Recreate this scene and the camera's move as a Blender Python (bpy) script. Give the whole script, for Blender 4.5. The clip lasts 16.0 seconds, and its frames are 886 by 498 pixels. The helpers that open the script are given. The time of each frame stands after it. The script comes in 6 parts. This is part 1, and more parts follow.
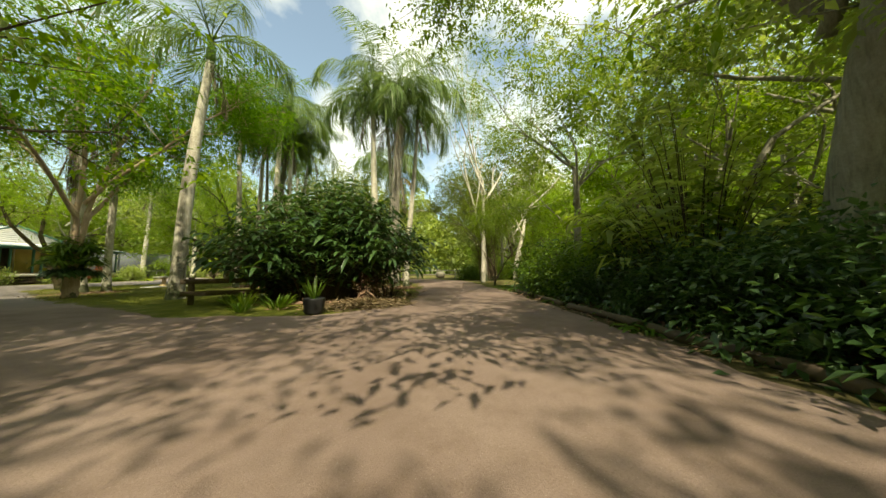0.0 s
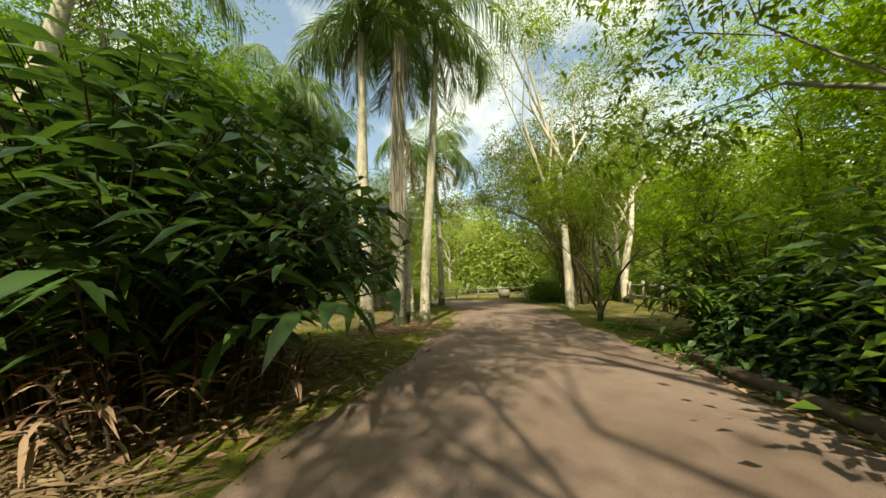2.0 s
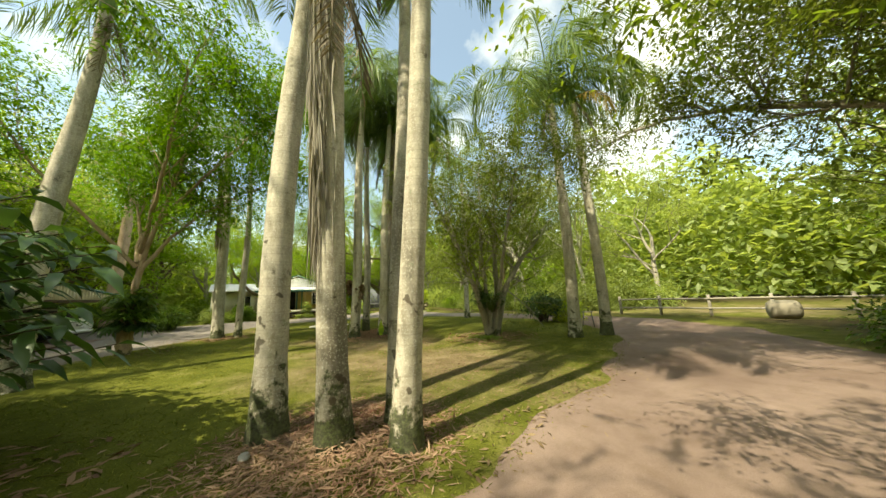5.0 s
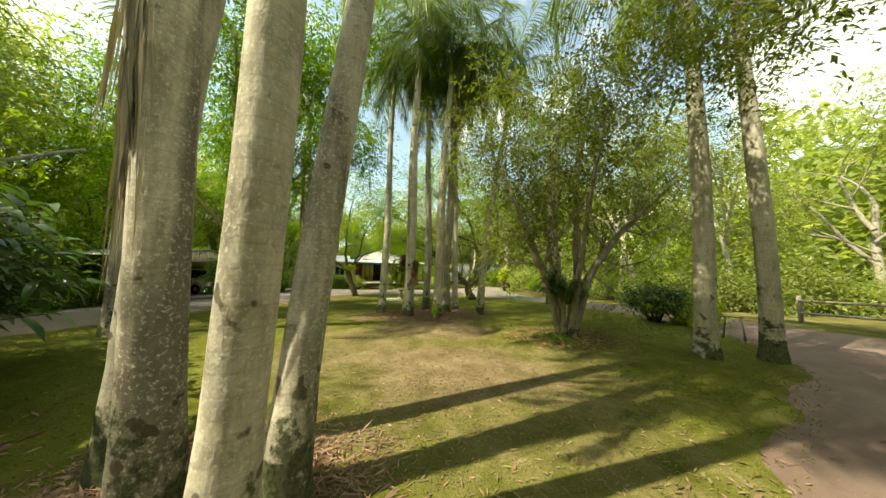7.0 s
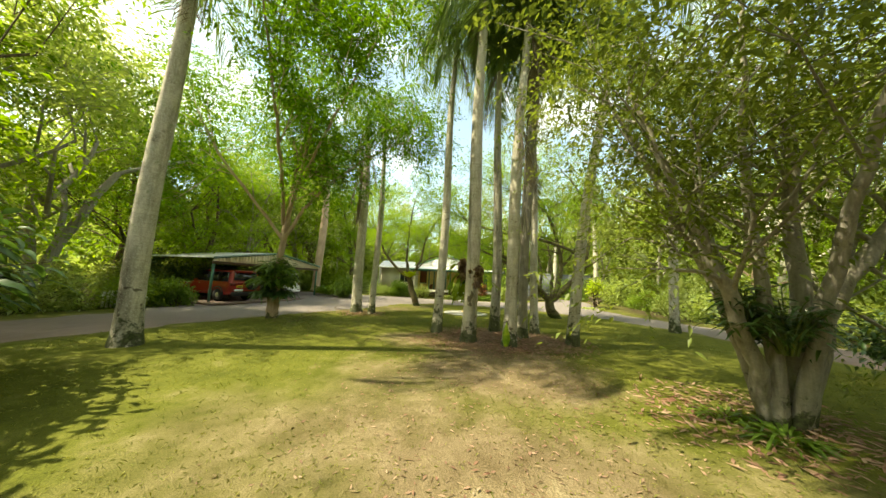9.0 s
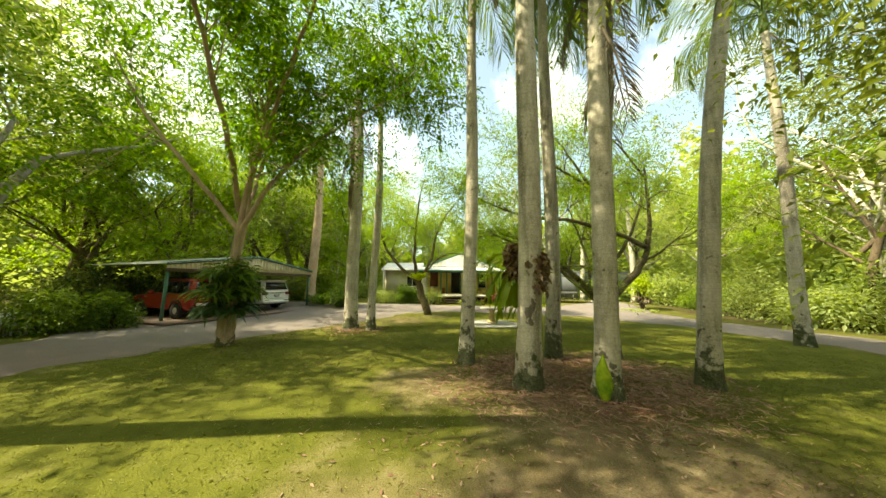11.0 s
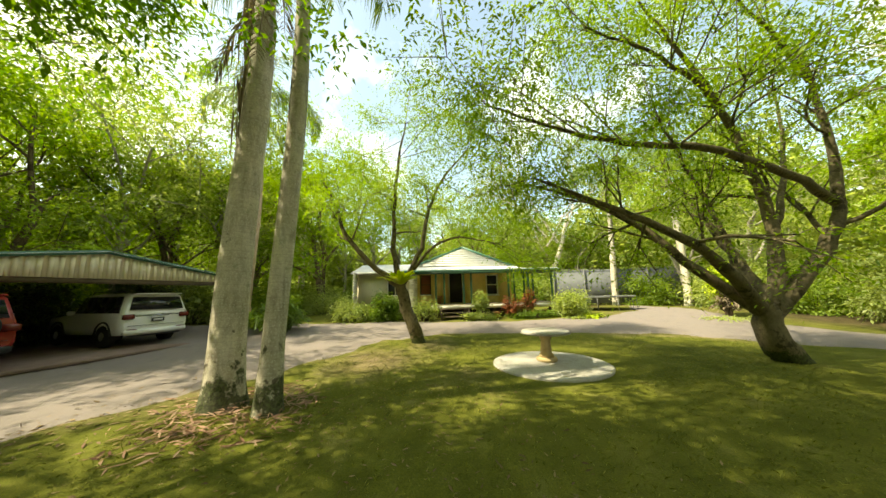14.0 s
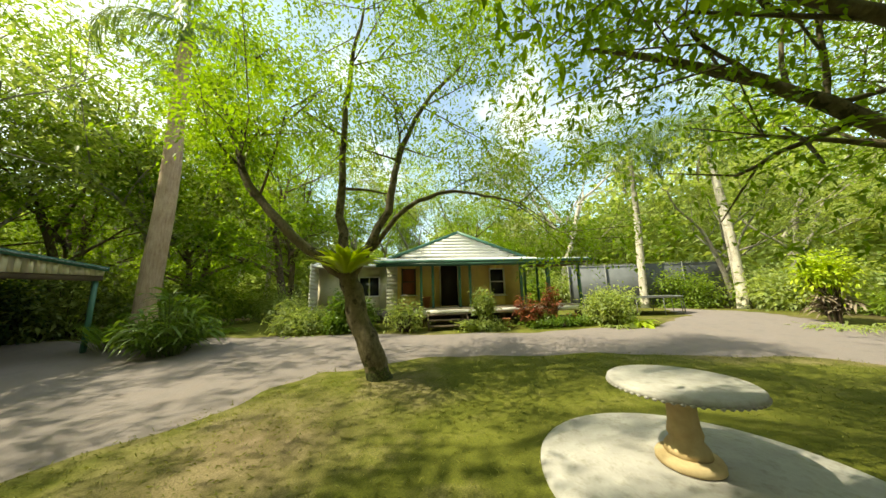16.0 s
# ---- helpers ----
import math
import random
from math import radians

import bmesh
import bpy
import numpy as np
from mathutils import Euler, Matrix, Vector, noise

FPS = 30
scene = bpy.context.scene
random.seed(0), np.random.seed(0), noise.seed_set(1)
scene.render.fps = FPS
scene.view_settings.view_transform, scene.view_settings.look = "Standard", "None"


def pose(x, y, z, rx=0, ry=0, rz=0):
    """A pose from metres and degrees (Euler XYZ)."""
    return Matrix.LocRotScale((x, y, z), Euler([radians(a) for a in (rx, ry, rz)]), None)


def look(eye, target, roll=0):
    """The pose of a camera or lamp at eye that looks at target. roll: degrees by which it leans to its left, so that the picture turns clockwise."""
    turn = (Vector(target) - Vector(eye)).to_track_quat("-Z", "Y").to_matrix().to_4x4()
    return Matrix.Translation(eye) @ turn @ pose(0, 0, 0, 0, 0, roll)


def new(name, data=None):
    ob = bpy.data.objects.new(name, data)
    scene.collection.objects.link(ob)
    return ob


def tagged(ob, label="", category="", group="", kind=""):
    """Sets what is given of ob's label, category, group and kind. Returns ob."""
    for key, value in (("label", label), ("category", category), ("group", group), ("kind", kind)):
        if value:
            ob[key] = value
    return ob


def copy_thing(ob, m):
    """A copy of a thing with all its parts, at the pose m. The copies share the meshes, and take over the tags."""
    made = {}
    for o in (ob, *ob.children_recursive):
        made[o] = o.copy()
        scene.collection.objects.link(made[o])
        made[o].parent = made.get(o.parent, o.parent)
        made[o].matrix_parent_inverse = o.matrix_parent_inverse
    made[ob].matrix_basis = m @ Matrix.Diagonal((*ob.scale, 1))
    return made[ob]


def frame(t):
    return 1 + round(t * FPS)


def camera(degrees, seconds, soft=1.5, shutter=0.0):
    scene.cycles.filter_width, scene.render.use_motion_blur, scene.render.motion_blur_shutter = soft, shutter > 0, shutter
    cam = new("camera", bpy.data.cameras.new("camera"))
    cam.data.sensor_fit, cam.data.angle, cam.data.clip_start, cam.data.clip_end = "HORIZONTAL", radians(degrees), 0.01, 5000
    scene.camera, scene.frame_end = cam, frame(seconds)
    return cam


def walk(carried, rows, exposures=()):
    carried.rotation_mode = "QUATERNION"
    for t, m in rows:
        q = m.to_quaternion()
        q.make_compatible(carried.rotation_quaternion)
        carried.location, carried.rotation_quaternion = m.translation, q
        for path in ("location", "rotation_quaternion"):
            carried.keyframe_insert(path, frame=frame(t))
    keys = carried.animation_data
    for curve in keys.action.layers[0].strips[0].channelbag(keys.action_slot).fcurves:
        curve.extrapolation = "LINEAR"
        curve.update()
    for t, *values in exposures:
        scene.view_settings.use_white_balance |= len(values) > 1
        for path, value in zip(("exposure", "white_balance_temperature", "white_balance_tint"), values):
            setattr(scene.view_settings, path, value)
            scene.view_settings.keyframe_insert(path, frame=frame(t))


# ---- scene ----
cam = camera(116.3, 16.0)
PATH = [
    (0, (-0.115, 0.201, 1.073), (-0.06, 2.194, 1.225), -0.6),
    (0.5, (0.13, 2.194, 1.115), (0.124, 4.187, 1.29), -0.6),
    (1, (0.409, 4.43, 1.167), (0.298, 6.416, 1.378), -1.2),
    (1.5, (0.67, 6.351, 1.188), (0.423, 8.321, 1.43), -1.8),
    (2, (0.946, 8.31, 1.265), (0.505, 10.241, 1.544), -2.3),
    (2.5, (1.164, 9.954, 1.445), (0.511, 11.82, 1.747), -2.9),
    (3, (1.276, 11.496, 1.646), (0.383, 13.256, 1.968), -3.5),
    (3.5, (1.29, 12.82, 1.717), (0.19, 14.454, 2.065), -3.7),
    (4, (1.317, 14.109, 1.754), (0.033, 15.597, 2.123), -4.3),
    (4.2, (1.299, 14.57, 1.755), (-0.044, 16.003, 2.131), -4.2),
    (6.3, (0.878, 17.671, 1.827), (-0.921, 18.517, 2.044), 0.2),
    (6.5, (0.699, 17.937, 1.833), (-1.128, 18.722, 2.042), 0.4),
    (7, (0.058, 18.491, 1.892), (-1.83, 19.123, 2.083), 1.0),
    (7.5, (-0.557, 18.798, 1.871), (-2.484, 19.291, 2.075), 1.4),
    (8, (-1.218, 19.051, 1.908), (-3.174, 19.405, 2.131), 2.5),
    (8.5, (-2.076, 19.268, 1.945), (-4.048, 19.502, 2.178), 2.5),
    (9, (-3.092, 19.463, 1.974), (-5.075, 19.59, 2.208), 2.7),
    (9.5, (-4.14, 19.542, 1.977), (-6.126, 19.598, 2.21), 2.7),
    (9.7, (-4.575, 19.531, 1.961), (-6.56, 19.568, 2.2), 2.6),
    (11.8, (-8.66, 18.984, 1.944), (-10.639, 19.098, 2.212), -0.5),
    (12, (-9.142, 18.98, 1.939), (-11.12, 19.097, 2.214), -0.6),
    (12.5, (-10.395, 18.969, 1.971), (-12.372, 19.099, 2.246), -0.8),
    (13, (-11.64, 18.967, 1.95), (-13.614, 19.11, 2.241), -0.9),
    (13.5, (-12.808, 19.016, 1.906), (-14.778, 19.173, 2.212), -1.2),
    (14, (-14.074, 19.088, 1.808), (-16.042, 19.253, 2.124), -1.4),
    (14.5, (-15.198, 19.161, 1.735), (-17.165, 19.337, 2.05), -1.6),
    (15, (-16.324, 19.334, 1.694), (-18.289, 19.516, 2.014), -1.8),
    (15.5, (-17.4, 19.519, 1.688), (-19.364, 19.71, 2.014), -1.7),
    (16, (-18.57, 19.754, 1.658), (-20.532, 19.952, 1.992), -1.6),
]
walk(cam, [(t, look(eye, target, roll)) for t, eye, target, roll in PATH],
     [(0, 0.5, 8400, -4), (1.5, 0.42, 8400, -4), (2.2, 0.55, 8400, -4), (3.5, 0.82, 8400, -4), (4, 0.82, 8400, -4), (7, 0.92, 8600, -4), (9, 1.22, 8700, -4), (12.5, 1.24, 9300, -4), (14.5, 1.05, 9000, -4), (16, 0.84, 8100, -4)])

# ---- world, sun, exposure ----
SUN_DIR = Vector((0.06, -0.62, 0.78)).normalized()
world = bpy.data.worlds.new("sky")
scene.world = world
world.use_nodes = True
wn, wl = world.node_tree.nodes, world.node_tree.links
wn.clear()
w_out = wn.new("ShaderNodeOutputWorld")
w_bg = wn.new("ShaderNodeBackground")
w_sky = wn.new("ShaderNodeTexSky")
w_sky.sky_type = "NISHITA"
w_sky.sun_disc = False
w_sky.sun_elevation = math.asin(SUN_DIR.z)
w_sky.sun_rotation = math.atan2(SUN_DIR.x, SUN_DIR.y)
w_co = wn.new("ShaderNodeTexCoord")
w_noise = wn.new("ShaderNodeTexNoise")
w_noise.inputs["Scale"].default_value = 2.3
w_noise.inputs["Detail"].default_value = 7
w_noise.inputs["Roughness"].default_value = 0.55
w_ramp = wn.new("ShaderNodeValToRGB")
w_ramp.color_ramp.elements[0].color = (0.05, 0.05, 0.05, 1)
w_ramp.color_ramp.elements[0].position = 0.47
w_ramp.color_ramp.elements[1].position = 0.62
w_mix = wn.new("ShaderNodeMix")
w_mix.data_type = "RGBA"
w_mix.inputs["B"].default_value = (4.7, 4.9, 5.2, 1)
wl.new(w_co.outputs["Generated"], w_noise.inputs["Vector"])
w_sep = wn.new("ShaderNodeSeparateXYZ")
w_west = wn.new("ShaderNodeMath")
w_west.operation = "MULTIPLY_ADD"
w_west.inputs[1].default_value = 0.09
wl.new(w_co.outputs["Generated"], w_sep.inputs[0])
wl.new(w_sep.outputs[0], w_west.inputs[0])
wl.new(w_noise.outputs["Fac"], w_west.inputs[2])
wl.new(w_west.outputs[0], w_ramp.inputs["Fac"])
wl.new(w_ramp.outputs["Color"], w_mix.inputs["Factor"])
wl.new(w_sky.outputs["Color"], w_mix.inputs["A"])
wl.new(w_mix.outputs["Result"], w_bg.inputs["Color"])
wl.new(w_bg.outputs["Background"], w_out.inputs["Surface"])
w_bg.inputs["Strength"].default_value = 0.215

sun = new("sun", bpy.data.lights.new("sun", "SUN"))
sun.data.energy, sun.data.angle, sun.data.color = 5.0, radians(0.6), (1.0, 0.95, 0.86)
sun.matrix_world = look(SUN_DIR * 60, (0, 0, 0))

# ---- materials ----


class Shader:
    """A small builder for node materials."""

    def __init__(self, name, rough=0.8, metal=0.0, spec=0.3):
        self.m = bpy.data.materials.new(name)
        self.m.use_nodes = True
        self.n, self.l = self.m.node_tree.nodes, self.m.node_tree.links
        self.b = self.n["Principled BSDF"]
        self.b.inputs["Roughness"].default_value = rough
        self.b.inputs["Metallic"].default_value = metal
        self.b.inputs["Specular IOR Level"].default_value = spec
        self.co = self.vec = None

    def coords(self, kind="Object"):
        if self.co is None:
            self.co = self.n.new("ShaderNodeTexCoord")
        return self.co.outputs[kind]

    def noise(self, scale, detail=4, rough=0.6, stretch=None, kind="Object"):
        t = self.n.new("ShaderNodeTexNoise")
        t.inputs["Scale"].default_value, t.inputs["Detail"].default_value, t.inputs["Roughness"].default_value = scale, detail, rough
        v = self.vec or self.coords(kind)
        if stretch:
            mp = self.n.new("ShaderNodeMapping")
            mp.inputs["Scale"].default_value = stretch
            self.l.new(v, mp.inputs["Vector"])
            v = mp.outputs["Vector"]
        self.l.new(v, t.inputs["Vector"])
        return t.outputs["Fac"]

    def ramp(self, fac, *stops):
        r = self.n.new("ShaderNodeValToRGB")
        e = r.color_ramp.elements
        while len(e) < len(stops):
            e.new(0.5)
        for el, (p, c) in zip(e, stops):
            el.position = p
            el.color = (*c, 1) if isinstance(c, tuple) else (c, c, c, 1)
        self.l.new(fac, r.inputs["Fac"])
        return r.outputs["Color"]

    def mix(self, fac, a, b, blend="MIX"):
        x = self.n.new("ShaderNodeMix")
        x.data_type, x.blend_type = "RGBA", blend
        for sock, v in (("Factor", fac), ("A", a), ("B", b)):
            if isinstance(v, bpy.types.NodeSocket):
                self.l.new(v, x.inputs[sock])
            elif sock == "Factor":
                x.inputs[0].default_value = v
            else:
                x.inputs[sock].default_value = (*v, 1)
        return x.outputs["Result"]

    def math(self, op, a, b=0.0):
        x = self.n.new("ShaderNodeMath")
        x.operation = op
        for i, v in enumerate((a, b)):
            if isinstance(v, bpy.types.NodeSocket):
                self.l.new(v, x.inputs[i])
            else:
                x.inputs[i].default_value = v
        return x.outputs[0]

    def axis(self, which, kind="Object"):
        s = self.n.new("ShaderNodeSeparateXYZ")
        self.l.new(self.coords(kind), s.inputs[0])
        return s.outputs[which]

    def attr(self, name):
        a = self.n.new("ShaderNodeAttribute")
        a.attribute_name = name
        return a.outputs["Fac"]

    def random(self, island=True):
        if island:
            return self.n.new("ShaderNodeNewGeometry").outputs["Random Per Island"]
        return self.n.new("ShaderNodeObjectInfo").outputs["Random"]

    def color(self, c):
        if isinstance(c, tuple):
            self.b.inputs["Base Color"].default_value = (*c, 1)
        else:
            self.l.new(c, self.b.inputs["Base Color"])
        self.c = c
        return self

    def bump(self, h, strength=0.4, dist=0.02):
        x = self.n.new("ShaderNodeBump")
        x.inputs["Strength"].default_value, x.inputs["Distance"].default_value = strength, dist
        self.l.new(h, x.inputs["Height"])
        self.l.new(x.outputs["Normal"], self.b.inputs["Normal"])
        return self

    def leafy(self, amount=0.4, tint=(1.25, 1.2, 0.5)):
        """Lets light shine through thin leaves."""
        t = self.n.new("ShaderNodeBsdfTranslucent")
        s = self.n.new("ShaderNodeMixShader")
        s.inputs[0].default_value = amount
        self.l.new(self.mix(1.0, self.c, tint, "MULTIPLY"), t.inputs["Color"])
        self.l.new(self.b.outputs[0], s.inputs[1])
        self.l.new(t.outputs[0], s.inputs[2])
        self.l.new(s.outputs[0], self.n["Material Output"].inputs["Surface"])
        return self


def leaf_material(name, dark, mid, light, rough=0.45, through_light=0.4, spec=0.35):
    s = Shader(name, rough, 0, spec)
    big = s.noise(0.6, 2)
    base = s.ramp(s.random(), (0.0, dark), (0.5, mid), (1.0, light))
    s.color(s.mix(s.ramp(big, (0.35, 0.0), (0.7, 0.55)), base, light))
    return s.leafy(through_light).m


M = {}
M["leaf_bright"] = leaf_material("leaf_bright", (0.1, 0.2, 0.015), (0.18, 0.31, 0.025), (0.31, 0.44, 0.045), through_light=0.55)
M["leaf_mid"] = leaf_material("leaf_mid", (0.09, 0.16, 0.024), (0.16, 0.25, 0.04), (0.27, 0.36, 0.075), through_light=0.58)
M["leaf_olive"] = leaf_material("leaf_olive", (0.11, 0.15, 0.045), (0.18, 0.23, 0.07), (0.28, 0.33, 0.12), through_light=0.5)
M["leaf_pale"] = leaf_material("leaf_pale", (0.18, 0.25, 0.085), (0.29, 0.37, 0.14), (0.43, 0.49, 0.22), through_light=0.6)
M["leaf_fig"] = leaf_material("leaf_fig", (0.08, 0.115, 0.026), (0.14, 0.19, 0.045), (0.24, 0.29, 0.085), 0.45, 0.5)
M["leaf_dark"] = leaf_material("leaf_dark", (0.023, 0.053, 0.019), (0.045, 0.096, 0.031), (0.09, 0.165, 0.05), 0.3, 0.35, 0.6)
M["leaf_shrub"] = leaf_material("leaf_shrub", (0.05, 0.1, 0.015), (0.09, 0.17, 0.025), (0.18, 0.27, 0.045), 0.4, 0.5)
M["leaf_palm"] = leaf_material("leaf_palm", (0.07, 0.13, 0.035), (0.13, 0.21, 0.065), (0.23, 0.31, 0.12), 0.38, 0.45, 0.45)
M["leaf_deep"] = leaf_material("leaf_deep", (0.055, 0.14, 0.012), (0.1, 0.22, 0.02), (0.19, 0.33, 0.03), through_light=0.55)
M["leaf_lime"] = leaf_material("leaf_lime", (0.22, 0.34, 0.02), (0.36, 0.48, 0.03), (0.5, 0.58, 0.06), 0.4, 0.4)
M["leaf_stag"] = leaf_material("leaf_stag", (0.09, 0.16, 0.015), (0.16, 0.25, 0.02), (0.27, 0.33, 0.03), 0.45, 0.5)
M["leaf_red"] = leaf_material("leaf_red", (0.1, 0.02, 0.02), (0.22, 0.05, 0.03), (0.32, 0.12, 0.05), 0.4, 0.3)
M["leaf_yellow"] = leaf_material("leaf_yellow", (0.3, 0.2, 0.03), (0.42, 0.28, 0.05), (0.5, 0.36, 0.08), 0.5, 0.35)
M["leaf_dead"] = leaf_material("leaf_dead", (0.1, 0.075, 0.055), (0.19, 0.15, 0.115), (0.32, 0.265, 0.2), 0.8, 0.15, 0.1)
M["leaf_grey"] = leaf_material("leaf_grey", (0.15, 0.13, 0.11), (0.3, 0.27, 0.23), (0.46, 0.42, 0.36), 0.85, 0.1, 0.1)
M["litter"] = leaf_material("litter", (0.1, 0.045, 0.032), (0.23, 0.115, 0.082), (0.4, 0.28, 0.2), 0.8, 0.08, 0.15)
M["shield"] = leaf_material("shield", (0.08, 0.048, 0.03), (0.19, 0.12, 0.08), (0.36, 0.26, 0.18), 0.85, 0.05, 0.1)
M["straw"] = leaf_material("straw", (0.075, 0.05, 0.03), (0.155, 0.105, 0.062), (0.3, 0.22, 0.135), 0.8, 0.1, 0.15)
M["grass"] = leaf_material("grass", (0.07, 0.1, 0.015), (0.14, 0.165, 0.028), (0.27, 0.26, 0.08), 0.6, 0.35, 0.2)


def bark(name, dark, light, band=0.0, rough=0.85, moss=0.0, stretch=(6, 6, 0.8), spots=0.55, scars=False):
    s = Shader(name, rough, 0, 0.2)
    own = s.n.new("ShaderNodeVectorMath")
    own.operation = "MULTIPLY_ADD"
    own.inputs[1].default_value = (1, 1, 1)
    s.l.new(s.coords(), own.inputs[0])
    s.l.new(s.math("MULTIPLY", s.random(False), 60.0), own.inputs[2])
    s.vec = own.outputs[0]
    grain = s.noise(3.0, 6, 0.65, stretch)
    blot = s.noise(1.7, 5, 0.6)
    c = s.ramp(grain, (0.3, dark), (0.7, light))
    c = s.mix(s.ramp(blot, (0.4, 0.0), (0.65, 0.5)), c, tuple(v * 1.15 for v in light))
    h = grain
    if band:
        z = s.axis(2)
        w = s.math("SINE", s.math("ADD", s.math("MULTIPLY", z, band), s.math("MULTIPLY", blot, 5.0)))
        c = s.mix(s.ramp(w, (0.92, 0.0), (1.0, 0.1)), c, tuple(v * 0.6 for v in dark))
        h = s.math("ADD", grain, s.math("MULTIPLY", w, 0.15))
    fine = s.noise(26, 4)
    c = s.mix(s.ramp(fine, (0.3, 0.35), (0.6, 0.0)), c, dark)
    lich = s.noise(2.6, 6, 0.7)
    c = s.mix(s.ramp(lich, (spots, 0.0), (spots + 0.05, 0.75)), c, tuple(v * 0.5 for v in dark))
    if scars:
        z = s.axis(2)
        streak = s.noise(1.0, 4, 0.6, (1.6, 1.6, 0.16))
        c = s.mix(s.ramp(streak, (0.52, 0.0), (0.62, 0.7)), c, (0.07, 0.058, 0.042))
        pale = s.noise(34, 3, 0.7)
        c = s.mix(s.ramp(pale, (0.54, 0.0), (0.66, 0.6)), c, (0.72, 0.69, 0.6))
        scar = s.math("SINE", s.math("ADD", s.math("MULTIPLY", z, 52.0), s.math("MULTIPLY", s.noise(0.9, 3, 0.5), 4.0)))
        c = s.mix(s.ramp(scar, (0.88, 0.0), (0.99, 0.16)), c, (0.12, 0.1, 0.075))
        green = s.noise(5.5, 5, 0.75)
        c = s.mix(s.ramp(green, (0.6, 0.0), (0.66, 0.5)), c, (0.2, 0.24, 0.15))
        hole = s.math("SUBTRACT", s.noise(5.0, 2, 0.4), s.math("MULTIPLY", z, 0.045))
        c = s.mix(s.ramp(hole, (0.6, 0.0), (0.63, 0.75)), c, (0.05, 0.034, 0.02))
    if moss:
        z = s.axis(2)
        low = s.math("SUBTRACT", s.math("SUBTRACT", s.noise(3.5, 5, 0.7), s.math("MULTIPLY", s.random(False), 0.16)), s.math("MULTIPLY", z, 0.3 / moss))
        c = s.mix(s.ramp(low, (0.24, 0.0), (0.32, 0.88)), c, s.ramp(fine, (0.4, (0.022, 0.028, 0.011)), (0.65, (0.075, 0.1, 0.03))))
    s.color(c)
    return s.bump(s.math("ADD", h, s.math("MULTIPLY", fine, 0.5)), 0.6, 0.02).m


M["bark_palm"] = bark("bark_palm", (0.26, 0.225, 0.17), (0.62, 0.57, 0.48), band=26, moss=1.0, stretch=(3, 3, 0.8), spots=0.62, scars=True)
M["bark_gum"] = bark("bark_gum", (0.42, 0.36, 0.28), (0.7, 0.64, 0.56), moss=0.5, stretch=(3, 3, 0.7), spots=0.7)
M["bark_rough"] = bark("bark_rough", (0.07, 0.05, 0.032), (0.2, 0.15, 0.1), moss=0.9)
M["bark_limb"] = bark("bark_limb", (0.06, 0.048, 0.028), (0.2, 0.165, 0.1), moss=0.4, stretch=(5, 5, 3))
M["bark_pink"] = bark("bark_pink", (0.27, 0.17, 0.11), (0.52, 0.4, 0.29), moss=0.5, spots=0.68)
M["bark_grey"] = bark("bark_grey", (0.16, 0.14, 0.11), (0.36, 0.33, 0.28), moss=0.7, spots=0.62)
M["stem"] = Shader("stem", 0.6).color((0.1, 0.13, 0.04)).m
M["twig"] = Shader("twig", 0.8).color((0.07, 0.05, 0.032)).m
s = Shader("crownshaft", 0.4)
s.color(s.ramp(s.noise(2, 3, 0.5, (4, 4, 0.5)), (0.3, (0.09, 0.16, 0.04)), (0.7, (0.2, 0.28, 0.09))))
M["crownshaft"] = s.m

# lawn and forest floor
s = Shader("lawn", 0.95, 0, 0.1)
n1, n2, n3 = s.noise(0.22, 5, 0.6), s.noise(1.3, 6, 0.7), s.noise(60, 3)
green = s.ramp(n2, (0.3, (0.085, 0.097, 0.014)), (0.55, (0.158, 0.165, 0.028)), (0.8, (0.265, 0.24, 0.085)))
# dry grass tone, kept pale to hold sunlight on the worn spots too
dry = s.ramp(n2, (0.3, (0.13, 0.088, 0.048)), (0.6, (0.29, 0.22, 0.135)), (0.8, (0.44, 0.37, 0.24)))
floor_c = s.ramp(n2, (0.3, (0.035, 0.028, 0.015)), (0.6, (0.09, 0.065, 0.035)), (0.8, (0.13, 0.12, 0.05)))
worn = s.math("ADD", s.attr("worn"), s.math("MULTIPLY", s.math("SUBTRACT", s.math("ADD", n1, s.math("MULTIPLY", n2, 0.5)), 0.75), 1.6))
c = s.mix(s.ramp(worn, (0.25, 0.0), (0.85, 1.0)), green, dry)
c = s.mix(s.attr("wild"), c, floor_c)
c = s.mix(s.ramp(n3, (0.35, 0.5), (0.65, 0.0)), c, (0.03, 0.035, 0.01))
s.color(c)
M["lawn"] = s.bump(s.math("ADD", n3, n2), 0.7, 0.03).m

s = Shader("dirt", 0.95, 0, 0.15)
n1, n2, n3 = s.noise(0.35, 5, 0.6), s.noise(2.4, 6, 0.7), s.noise(90, 4, 0.7)
c = s.ramp(n1, (0.3, (0.16, 0.108, 0.092)), (0.7, (0.285, 0.208, 0.182)))
grey = s.ramp(n2, (0.3, (0.165, 0.145, 0.14)), (0.7, (0.28, 0.25, 0.245)))
c = s.mix(s.attr("gravel"), c, grey)
c = s.mix(s.ramp(n2, (0.45, 0.0), (0.75, 0.5)), c, (0.13, 0.085, 0.06))
c = s.mix(s.ramp(n3, (0.3, 0.45), (0.5, 0.0), (0.66, 0.0)), c, (0.08, 0.055, 0.045))
c = s.mix(s.ramp(n3, (0.62, 0.0), (0.75, 0.5)), c, (0.5, 0.44, 0.4))
s.color(c)
M["dirt"] = s.bump(s.math("ADD", n3, s.math("MULTIPLY", n2, 0.6)), 0.5, 0.02).m

